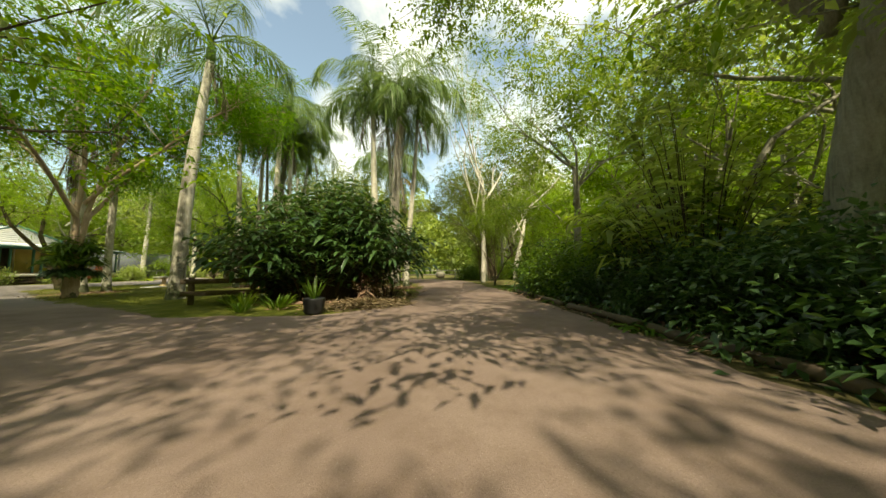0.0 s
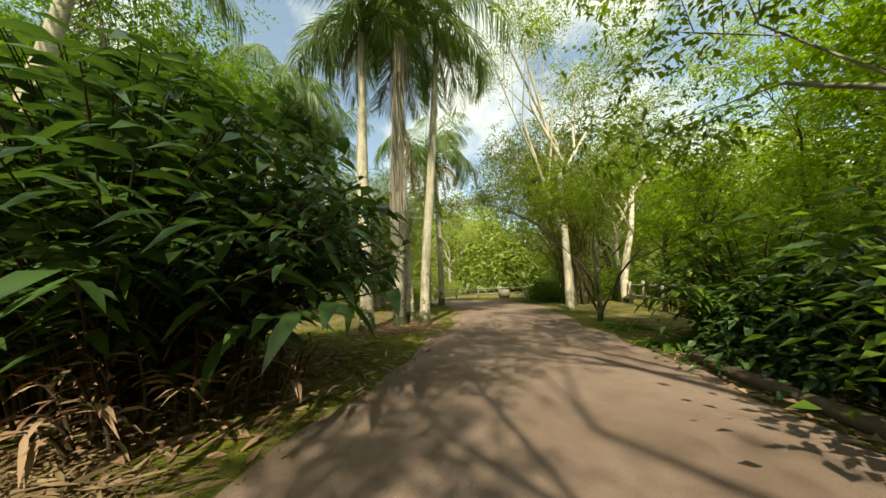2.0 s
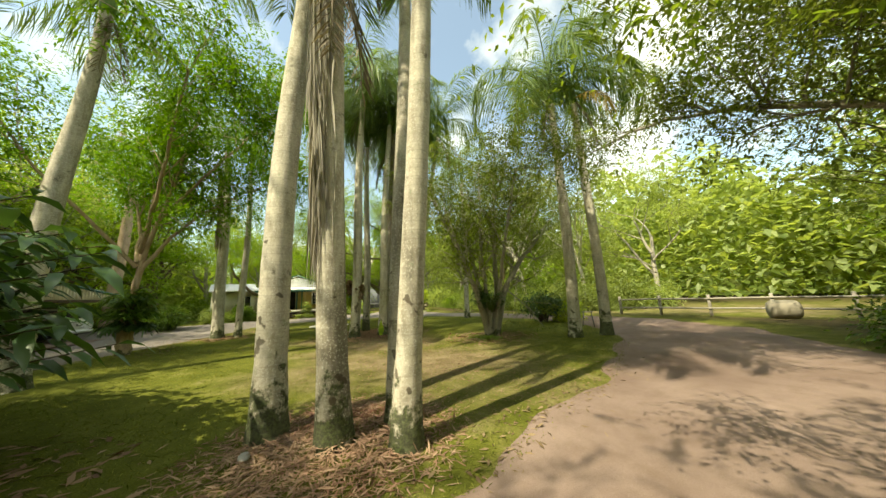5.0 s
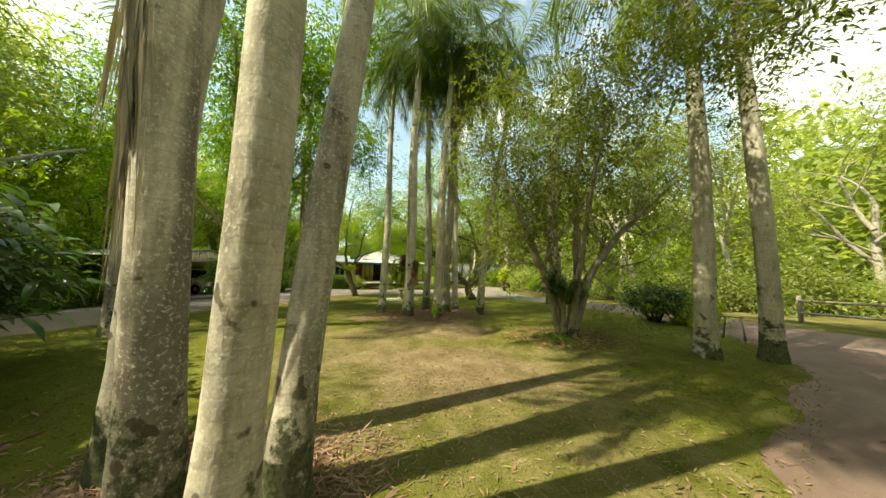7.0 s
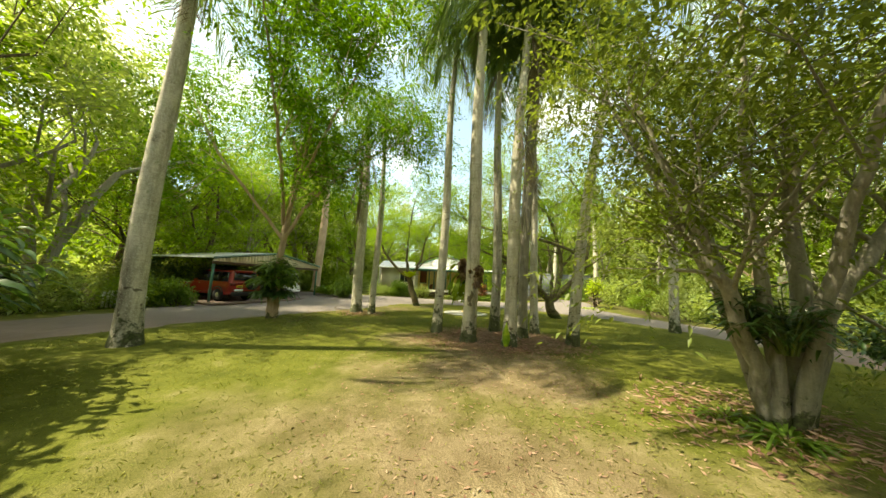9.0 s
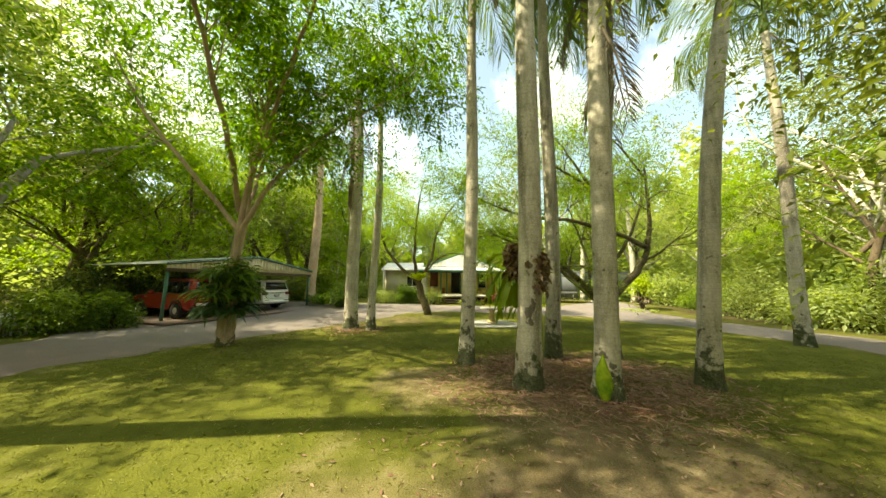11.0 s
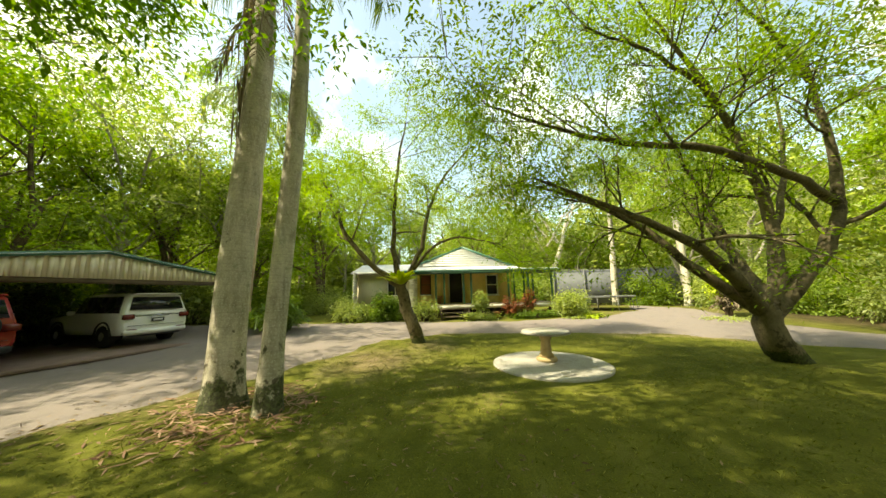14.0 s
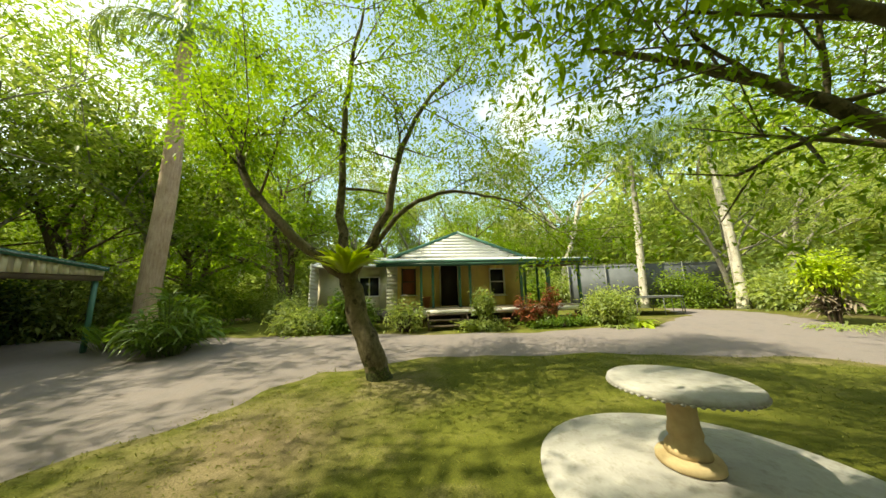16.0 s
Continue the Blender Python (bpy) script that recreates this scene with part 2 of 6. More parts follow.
s = Shader("concrete", 0.85, 0, 0.25)
c = s.ramp(s.noise(2.2, 6, 0.7), (0.3, (0.3, 0.28, 0.26)), (0.7, (0.46, 0.44, 0.41)))
c = s.mix(s.ramp(s.noise(9, 5), (0.5, 0.0), (0.72, 0.6)), c, (0.2, 0.18, 0.14))
M["concrete"] = s.color(c).bump(s.noise(70, 3), 0.3, 0.01).m
s = Shader("sandstone", 0.85, 0, 0.2)
c = s.ramp(s.noise(5, 5, 0.6), (0.3, (0.36, 0.26, 0.13)), (0.7, (0.54, 0.42, 0.24)))
M["sandstone"] = s.color(c).bump(s.noise(50, 3), 0.3, 0.01).m


def paint(name, c, rough=0.55, var=0.12, stain=0.3):
    s = Shader(name, rough, 0, 0.35)
    a = s.ramp(s.noise(1.2, 5, 0.6), (0.3, tuple(v * (1 - var) for v in c)), (0.7, tuple(min(1, v * (1 + var)) for v in c)))
    a = s.mix(s.ramp(s.noise(3, 6, 0.7, (3, 3, 0.3)), (0.55, 0.0), (0.8, stain)), a, tuple(v * 0.45 for v in c))
    return s.color(a).bump(s.noise(40, 2), 0.08, 0.005).m


M["wall_yellow"] = paint("wall_yellow", (0.76, 0.56, 0.22))
M["wall_cream"] = paint("wall_cream", (0.66, 0.6, 0.46))
M["board_white"] = paint("board_white", (0.72, 0.68, 0.6))
M["roof_iron"] = paint("roof_iron", (0.62, 0.63, 0.64), 0.4, 0.1, 0.25)
M["trim_green"] = paint("trim_green", (0.06, 0.16, 0.12), 0.45)
M["trim_white"] = paint("trim_white", (0.78, 0.77, 0.74), 0.5)
M["deck_timber"] = paint("deck_timber", (0.42, 0.34, 0.26), 0.8, 0.25, 0.5)
M["old_timber"] = paint("old_timber", (0.11, 0.08, 0.055), 0.9, 0.3, 0.5)
M["grey_timber"] = paint("grey_timber", (0.3, 0.27, 0.23), 0.9, 0.25, 0.5)
M["door_and_shade"] = paint("door_and_shade", (0.03, 0.022, 0.018), 0.5)
M["curtain"] = paint("curtain", (0.3, 0.1, 0.06), 0.9)
M["carport_cream"] = paint("carport_cream", (0.74, 0.66, 0.5), 0.6, 0.12, 0.45)
M["steel_grey"] = paint("steel_grey", (0.2, 0.2, 0.2), 0.5, 0.1)
M["mesh_dark"] = paint("mesh_dark", (0.12, 0.13, 0.14), 0.8, 0.2)
M["terracotta"] = paint("terracotta", (0.4, 0.16, 0.08), 0.8)
M["car_white"] = Shader("car_white", 0.18, 0, 0.5).color((0.75, 0.75, 0.74)).m
M["car_red"] = Shader("car_red", 0.2, 0, 0.5).color((0.3, 0.025, 0.02)).m
M["rubber"] = Shader("rubber", 0.85, 0, 0.2).color((0.02, 0.02, 0.02)).m
M["black_plastic"] = Shader("black_plastic", 0.5, 0, 0.3).color((0.025, 0.025, 0.027)).m
M["chrome"] = Shader("chrome", 0.15, 1.0).color((0.75, 0.75, 0.76)).m
M["alloy"] = Shader("alloy", 0.3, 0.9).color((0.6, 0.6, 0.6)).m
M["tail_red"] = Shader("tail_red", 0.15, 0, 0.5).color((0.12, 0.012, 0.01)).m
M["plate_white"] = Shader("plate_white", 0.4).color((0.7, 0.7, 0.68)).m
M["plate_yellow"] = Shader("plate_yellow", 0.4).color((0.75, 0.6, 0.03)).m
M["char_dark"] = Shader("char_dark", 0.5).color((0.05, 0.05, 0.06)).m
M["car_glass"] = Shader("car_glass", 0.05, 0, 0.6).color((0.012, 0.014, 0.016)).m
M["window_glass"] = Shader("window_glass", 0.05, 0, 0.6).color((0.03, 0.035, 0.04)).m
s = Shader("moss_sunlit", 0.8)
M["moss_sunlit"] = s.color(s.ramp(s.noise(6, 5), (0.35, (0.15, 0.28, 0.02)), (0.65, (0.4, 0.5, 0.04)))).m
M["hay"] = paint("hay", (0.26, 0.23, 0.18), 0.95, 0.2, 0.4)


# ---- geometry helpers ----


class Geo:
    """Collects vertices and faces as arrays and turns them into one mesh."""

    def __init__(self):
        self.v, self.f, self.count = [], [], 0

    def add(self, verts, faces):
        verts, faces = np.asarray(verts, float).reshape(-1, 3), np.asarray(faces, int)
        self.v.append(verts)
        self.f.append(faces + self.count)
        self.count += len(verts)
        return self

    def mesh(self, name, mat, smooth=False):
        me = bpy.data.meshes.new(name)
        v = np.concatenate(self.v)
        me.vertices.add(len(v))
        me.vertices.foreach_set("co", v.ravel())
        idx = np.concatenate([f.ravel() for f in self.f])
        sizes = np.concatenate([np.full(len(f), f.shape[1]) for f in self.f])
        me.loops.add(len(idx))
        me.loops.foreach_set("vertex_index", idx)
        me.polygons.add(len(sizes))
        me.polygons.foreach_set("loop_start", np.r_[0, np.cumsum(sizes)[:-1]])
        if smooth:
            me.polygons.foreach_set("use_smooth", np.ones(len(sizes), bool))
        me.update(calc_edges=True)
        me.validate()
        me.materials.append(mat)
        return me

    # -- shapes --
    def tube(self, path, radii, sides=8, caps=True):
        p = np.asarray(path, float)
        n = len(p)
        r = np.broadcast_to(np.asarray(radii, float), (n,))
        d = np.gradient(p, axis=0)
        d /= np.linalg.norm(d, axis=1)[:, None] + 1e-9
        ref = np.array([0.0, 0, 1]) if abs(d[:, 2]).mean() < 0.8 else np.array([1.0, 0, 0])
        a = np.cross(d, ref)
        a /= np.linalg.norm(a, axis=1)[:, None] + 1e-9
        b = np.cross(d, a)
        th = np.linspace(0, 2 * np.pi, sides, endpoint=False)
        ring = p[:, None] + r[:, None, None] * (np.cos(th)[None, :, None] * a[:, None] + np.sin(th)[None, :, None] * b[:, None])
        i, j = np.arange(n - 1)[:, None] * sides, np.arange(sides)[None]
        k = (j + 1) % sides
        self.add(ring.reshape(-1, 3), np.stack([i + j, i + sides + j, i + sides + k, i + k], -1).reshape(-1, 4))
        if caps:
            self.f.append((np.arange(sides) + self.count - n * sides)[None])
            self.f.append((np.arange(sides)[::-1] + self.count - sides)[None])
        return self

    def box(self, c, s, m=None, bevel=0.0):
        x, y, z = (v / 2 for v in s)
        if bevel:
            e = bevel
            v = []
            for sz in (-1, 1):
                for inset, zz in ((e, z), (0, z - e)):
                    for sx, sy in ((-1, -1), (1, -1), (1, 1), (-1, 1)):
                        v.append((sx * (x - inset), sy * (y - inset), sz * zz))
            f = [[3, 2, 1, 0], [8, 9, 10, 11]]
            for lo, hi in ((0, 4), (4, 12), (12, 8)):
                for q in range(4):
                    f.append([lo + q, lo + (q + 1) % 4, hi + (q + 1) % 4, hi + q])
        else:
            v = [(sx * x, sy * y, sz * z) for sz in (-1, 1) for sx, sy in ((-1, -1), (1, -1), (1, 1), (-1, 1))]
            f = [[3, 2, 1, 0], [4, 5, 6, 7]] + [[q, (q + 1) % 4, 4 + (q + 1) % 4, 4 + q] for q in range(4)]
        v = np.array(v)
        if m is not None:
            mm = np.array(m)
            v = v @ mm[:3, :3].T + mm[:3, 3]
        return self.add(v + np.array(c), f)

    def lathe(self, profile, c=(0, 0, 0), sides=28):
        """profile: (radius, height) from bottom to top."""
        path = [(c[0], c[1], c[2] + z) for _, z in profile]
        th = np.linspace(0, 2 * np.pi, sides, endpoint=False)
        v = np.array([[(c[0] + r * math.cos(t), c[1] + r * math.sin(t), c[2] + z) for t in th] for r, z in profile]).reshape(-1, 3)
        i, j = np.arange(len(path) - 1)[:, None] * sides, np.arange(sides)[None]
        k = (j + 1) % sides
        self.add(v, np.stack([i + j, i + k, i + sides + k, i + sides + j], -1).reshape(-1, 4))
        self.f.append((np.arange(sides)[::-1] + self.count - len(path) * sides)[None])
        self.f.append((np.arange(sides) + self.count - sides)[None])
        return self

    def leaves(self, p, d, length, width, droop=0.25, fold=0.25, rng=None, segs=1):
        """Folded leaves at p along d. segs 1: four-cornered, 2: long pointed blades that bend."""
        p, d = np.asarray(p, float), np.asarray(d, float)
        n = len(p)
        d = d / (np.linalg.norm(d, axis=1)[:, None] + 1e-9)
        side = np.cross(d, np.array([0.0, 0, 1]) + (rng.normal(0, 0.35, (n, 3)) if rng is not None else 0))
        side /= np.linalg.norm(side, axis=1)[:, None] + 1e-9
        up = np.cross(side, d)
        L = np.broadcast_to(np.asarray(length, float), (n,))[:, None]
        W = np.broadcast_to(np.asarray(width, float), (n,))[:, None]
        dn = np.array([0.0, 0, -1.0])
        if segs == 1:
            m = p + d * L * 0.42 + dn * L * droop * 0.2
            v = np.stack([p, m + side * W / 2 + up * W * fold, p + d * L + dn * L * droop, m - side * W / 2 + up * W * fold], 1)
            f = np.arange(n)[:, None, None] * 4 + np.array([[0, 1, 2], [0, 2, 3]])[None]
            return self.add(v.reshape(-1, 3), f.reshape(-1, 3))
        rows = [p]
        for tt, ww in ((0.3, 0.95), (0.65, 0.85)):
            m = p + d * L * tt + dn * L * droop * tt * tt
            rows += [m - side * W * ww / 2 + up * W * fold * ww, m, m + side * W * ww / 2 + up * W * fold * ww]
        rows.append(p + d * L * 0.98 + dn * L * droop)
        v = np.stack(rows, 1)
        tri = np.array([[0, 2, 1], [0, 3, 2], [4, 5, 7], [5, 6, 7]])
        quad = np.array([[1, 2, 5, 4], [2, 3, 6, 5]])
        base = np.arange(n)[:, None, None] * 8
        first = self.count
        self.add(v.reshape(-1, 3), (base + tri[None]).reshape(-1, 3))
        self.f.append((base + quad[None]).reshape(-1, 4) + first)
        return self


def part(name, geo, mat, parent, label="", smooth=False, m=None):
    me = geo if isinstance(geo, bpy.types.Mesh) else geo.mesh(name, M[mat], smooth)
    ob = new(name, me)
    ob.parent = parent
    if m is not None:
        ob.matrix_basis = m
    if label:
        ob["label"] = label
    return ob


def thing(name, label, category, m=None, group="", kind=""):
    ob = new(name)
    ob.empty_display_size = 0.2
    if m is not None:
        ob.matrix_basis = m
    return tagged(ob, label, category, group, kind)


def solid(name, geo, mat, label, category, m=None, group="", kind="", smooth=False):
    ob = new(name, geo.mesh(name, M[mat], smooth))
    if m is not None:
        ob.matrix_basis = m
    return tagged(ob, label, category, group, kind)


def unit(v):
    v = np.asarray(v, float)
    return v / (np.linalg.norm(v) + 1e-9)


# ---- ground and road ----
OUTER = np.array([(3.2, -16), (3.1, 0), (3.2, 5), (3.4, 12), (3.1, 18.8), (3.0, 23.5), (2.2, 28), (-0.3, 32.6), (-4, 35.6), (-10, 36.6), (-18, 36.4), (-26, 34.6),
                  (-32, 37), (-36, 36), (-30.6, 32.4), (-28.5, 29), (-28.2, 24), (-28.7, 20.5), (-29.2, 16), (-29.6, 11.6), (-30.5, 6), (-23, 2.8), (-16.5, 6.5), (-13, 5.5), (-9, 0), (-7, -16)], float)
ISLAND = np.array([(-1.0, 9.0), (-1.0, 15), (-1.1, 18), (-1.6, 22.3), (-3.0, 27.5), (-5.5, 30.6), (-10, 32.8), (-16, 33), (-21, 31.6), (-24, 29), (-25.4, 25),
                   (-26, 20.6), (-25.2, 17.7), (-22.9, 16.5), (-20.4, 14.7), (-16.5, 12.2), (-13, 10.4), (-10, 8.9), (-6.5, 7.0), (-3.2, 7.0)], float)


def signed(px, py, poly):
    """Distance to the outline, positive inside."""
    best = np.full(px.shape, 1e9)
    inside = np.zeros(px.shape, bool)
    for (ax, ay), (bx, by) in zip(poly, np.roll(poly, -1, axis=0)):
        ex, ey = bx - ax, by - ay
        t = np.clip(((px - ax) * ex + (py - ay) * ey) / (ex * ex + ey * ey), 0, 1)
        best = np.minimum(best, np.hypot(px - ax - t * ex, py - ay - t * ey))
        cross = ((ay > py) != (by > py)) & (px < ax + (py - ay) * ex / (ey if abs(ey) > 1e-9 else 1e-9))
        inside ^= cross
    return np.where(inside, best, -best)


def rise(x):
    """The yard climbs a little towards the house."""
    t = np.clip((-23.0 - np.asarray(x, float)) / 8.0, 0, 1)
    return 0.42 * t * t * (3 - 2 * t)


def wave(x, y, k, seed):
    r = np.random.RandomState(seed)
    out = 0
    for q in range(6):
        a, ph, kk = r.uniform(0, 6.28), r.uniform(0, 6.28), k * r.uniform(0.5, 2.2)
        out = out + np.sin((x * math.cos(a) + y * math.sin(a)) * kk + ph)
    return out / 3


def ground_z(x, y):
    return rise(x) + 0.012 * wave(np.asarray(x, float), np.asarray(y, float), 0.9, 3)


def grid(xs, ys):
    gx, gy = np.meshgrid(xs, ys, indexing="ij")
    nx, ny = len(xs), len(ys)
    i = np.arange(nx - 1)[:, None] * ny + np.arange(ny - 1)[None]
    return gx.ravel(), gy.ravel(), np.stack([i, i + ny, i + ny + 1, i + 1], -1).reshape(-1, 4)


def field(me, name, values):
    me.attributes.new(name, "FLOAT", "POINT").data.foreach_set("value", np.asarray(values, np.float32))


def make_ground():
    xs = np.r_[-700, -300, -120, -80, np.arange(-50, 20.1, 0.4), 30, 60, 120, 300, 700]
    ys = np.r_[-700, -300, -120, -60, -30, np.arange(-15, 50.1, 0.4), 60, 90, 150, 300, 700]
    x, y, f = grid(xs, ys)
    g = Geo().add(np.stack([x, y, ground_z(x, y)], 1), f)
    ob = solid("ground", g, "lawn", "shaded mown lawn with bare dry patches, painted sun patches and leaf litter", "ground", kind="structure", smooth=True)
    sd_i, sd_o = signed(x, y, ISLAND), signed(x, y, OUTER)
    yard = np.clip(1 - np.maximum(np.abs(x + 36) - 8, np.abs(y - 20) - 10) / 2, 0, 1)
    field_ = np.clip(1 - np.maximum(np.abs(x - 14) - 9.5, np.abs(y - 25) - 8) / 2, 0, 1)
    end_ = np.clip(1 - np.maximum(np.abs(x) - 12, np.abs(y - 46) - 7) / 2, 0, 1)
    verge = np.clip((sd_o + 3.0) / 2.0, 0, 1)
    field(ob.data, "wild", np.clip(1 - np.maximum.reduce([np.clip(sd_i + 1, 0, 1), yard, verge * 0.8 * np.where((x > 2) & (y < 15), 0.15, 1), field_, end_]), 0, 1))
    # bare dry spots, several also painting in the lawn's patches of sun
    spots = [(-3.8, 20.6, 2.6, 0.7), (-6.5, 19.4, 2.8, 0.8), (-5.2, 22.6, 2.4, 0.6), (-9.0, 19.0, 2.2, 0.6), (-22.2, 17.8, 1.6, 0.8), (-21.9, 17.3, 1.3, 0.7), (-24.0, 19.4, 1.5, 0.6), (-12.7, 19.1, 1.3, 0.9), (-23, 18.0, 2.0, 0.6), (-20.3, 19.8, 1.6, 0.4), (-5.5, 20.5, 2.6, 1.2), (-9.5, 21.5, 2.4, 1.2), (-7.5, 19.5, 2.0, 0.7), (-11.3, 21.2, 1.8, 0.8), (-2.2, 21, 1.2, 0.5), (-3, 11, 2.5, 0.6), (-21.5, 17.4, 1.4, 0.5), (-12.3, 19.2, 1.2, 0.5)]
    worn = 0.35 * np.exp(-np.clip(np.minimum(np.abs(sd_i), np.abs(sd_o)), 0, 9) ** 2 / 0.5)
    worn = np.maximum(worn, 0.55 * np.maximum(field_, end_))
    for sx, sy, r, a in spots:
        worn = np.maximum(worn, a * np.exp(-((x - sx) ** 2 + (y - sy) ** 2) / (r * r)))
    field(ob.data, "worn", worn)
    return ob


def make_road():
    x, y, f = grid(np.arange(-40, 5.3, 0.2), np.arange(-17, 39, 0.2))
    sd = np.minimum(signed(x, y, OUTER), -signed(x, y, ISLAND))
    lift = np.clip(sd * 0.06 + 0.009 * wave(x, y, 1.6, 5) + 0.006 * wave(x, y, 3.2, 6), -0.09, 0.022)
    rut = 0.008 * wave(x, y, 1.4, 9)
    keep = (sd[f] > -1.3).any(1)
    used, inv = np.unique(f[keep], return_inverse=True)
    g = Geo().add(np.stack([x, y, ground_z(x, y) + lift + np.where(lift > 0.015, rut * 0.3, 0)], 1)[used], inv.reshape(-1, 4))
    ob = solid("road", g, "dirt", "unsealed brown dirt and gravel driveway loop", "driveway", kind="structure", smooth=True)
    field(ob.data, "gravel", np.clip((-x[used] - 11) / 8, 0, 0.9))
    return ob


make_ground()
make_road()

# ---- plants ----


def palm_frond(length, rise_angle, curl, n, leaflet, seed, dead=False):
    """A feather frond that leaves the origin along +x."""
    r = np.random.RandomState(seed)
    g = Geo()
    pts, p, a = [], np.zeros(3), rise_angle
    for q in range(13):
        pts.append(p.copy())
        p = p + np.array([math.cos(a), 0.03 * math.sin(q * 0.5 + seed), math.sin(a)]) * length / 12
        a -= curl / 12 * (0.5 + q / 9)
    pts = np.array(pts)
    g.tube(pts, np.linspace(0.035, 0.006, 13), 5, False)
    t = np.repeat(np.linspace(0.1, 1.0, n), 2)
    sgn = np.tile([1, -1], n)
    k = t * 12
    base = np.stack([np.interp(k, np.arange(13), pts[:, c]) for c in range(3)], 1)
    tan = np.gradient(pts, axis=0)
    tan = np.stack([np.interp(k, np.arange(13), tan[:, c]) for c in range(3)], 1)
    tan /= np.linalg.norm(tan, axis=1)[:, None]
    d = tan * 0.75 + np.outer(sgn, [0, 1, 0]) * 0.75 + r.normal(0, 0.16, (2 * n, 3)) + np.array([0, 0, -0.05])
    L = leaflet * (0.45 + 0.75 * np.sin(np.pi * np.clip(t * 0.9 + 0.08, 0, 1))) * r.uniform(0.85, 1.1, 2 * n)
    g.leaves(base, d, L, 0.038 if not dead else 0.024, 0.9 if not dead else 0.5, 0.1, r, 2)
    return g


FRONDS = [palm_frond(4.4, ra, cu, 66, 1.0, 10 + q).mesh("frond", M["leaf_palm"]) for q, (ra, cu) in enumerate(((1.25, 1.7), (0.95, 2.1), (0.65, 2.35), (0.3, 2.1)))]
DEAD = [palm_frond(2.6, -1.1, 0.5, 36, 0.5, 31, True).mesh("dead_frond", M["leaf_dead"]), palm_frond(2.2, -1.35, 0.25, 30, 0.4, 32, True).mesh("dead_frond", M["leaf_dead"])]
YELLOW = palm_frond(2.8, -0.2, 1.6, 40, 0.6, 33).mesh("yellow_frond", M["leaf_yellow"])
STAIN = Geo().lathe([(0.05, -0.012), (0.1, 0), (0.05, 0.012)], sides=10)


def palm(x, y, height, r0, seed, lean=(0, 0), dead=1, skirt=0, fronds=15, scale=1.0, label="", yellow=False, coat="bark_palm", shag=0, shag_at=4.75, shag_z=(0.28, 0.98), shag_mat="leaf_grey"):
    r = np.random.RandomState(seed)
    t = thing("palm_tree", label or "tall palm with smooth grey ringed trunk on the lawn", "palm tree", pose(x, y, float(ground_z(x, y))), "feather palms")
    zs = np.r_[-0.1, 0.0, 0.12, 0.3, 0.6, np.arange(1.0, height, 0.28), height]
    prof = np.interp(zs, [-0.1, 0, 0.3, 1.0, height * 0.5, height], [1.45, 1.38, 1.18, 1.02, 0.92, 0.6])
    ring = 1 + 0.007 * np.sin(zs * 22) + r.normal(0, 0.008, len(zs))
    bow = (np.clip(zs, 0, None) / height) ** 1.25
    path = np.stack([lean[0] * bow + 0.05 * np.sin(zs * 0.5 + seed), lean[1] * bow + 0.05 * np.cos(zs * 0.6 + seed), zs], 1)
    part("trunk", Geo().tube(path, r0 * prof * ring, 18), coat, t, smooth=True)
    top = path[-1]
    sh = 1.3 * scale
    part("crownshaft", Geo().tube([top + (0, 0, z) for z in (-0.05, 0.2, 0.7, sh)], np.array([0.62, 0.78, 0.6, 0.25]) * r0, 12), "crownshaft", t, "smooth green crownshaft", True)
    for q in range(fronds):
        a = 360 / fronds * q * 1.0 + r.uniform(-14, 14)
        kind = [0, 1, 1, 2, 2, 3, 3, 2][int(r.randint(8))] if q else 0
        part("frond", FRONDS[kind], "", t, m=pose(top[0], top[1], top[2] + sh - 0.15 - 0.12 * kind, r.uniform(-25, 25), r.uniform(-8, 8), a) @ Matrix.Scale(scale * r.uniform(0.85, 1.1), 4))
    for q in range(dead):
        part("dead_frond", DEAD[q % 2], "", t, "brown hanging dead frond", m=pose(top[0], top[1], top[2] + r.uniform(-0.3, 0.3), 0, 0, r.uniform(0, 360)) @ Matrix.Scale(scale, 4))
    if yellow:
        part("yellow_frond", YELLOW, "", t, "yellowing old frond", m=pose(top[0], top[1], top[2] + 0.2, 0, 0, yellow))
    if shag:
        a = shag_at + r.normal(0, 0.6, shag)
        z = height * r.uniform(*shag_z, shag)
        k = r0 * r.uniform(0.95, 1.7, shag) * np.interp(z / height, [0.25, 0.5], [0.75, 1.0])
        base = np.stack([np.interp(z, zs, path[:, 0]) + k * np.cos(a), np.interp(z, zs, path[:, 1]) + k * np.sin(a), z], 1)
        d = np.stack([-0.06 * np.cos(a), -0.06 * np.sin(a), np.full(shag, -1.0)], 1) + r.normal(0, 0.05, (shag, 3))
        part("dead_skirt", Geo().leaves(base, d, r.uniform(0.5, 1.5, shag), r.uniform(0.012, 0.045, shag), 0, 0.3, r), shag_mat, t, "hanging shroud of dead leaf strands")
    for q in range(skirt):
        z = height * r.uniform(0.6, 1.0)
        c = np.array([np.interp(z, zs, path[:, i]) for i in range(3)])
        a = r.uniform(0, 6.28)
        part("dead_frond", DEAD[1], "", t, "brown hanging dead frond", m=pose(c[0] + r0 * 0.8 * math.cos(a), c[1] + r0 * 0.8 * math.sin(a), c[2], 0, -r.uniform(0, 12), math.degrees(a)))
    return t


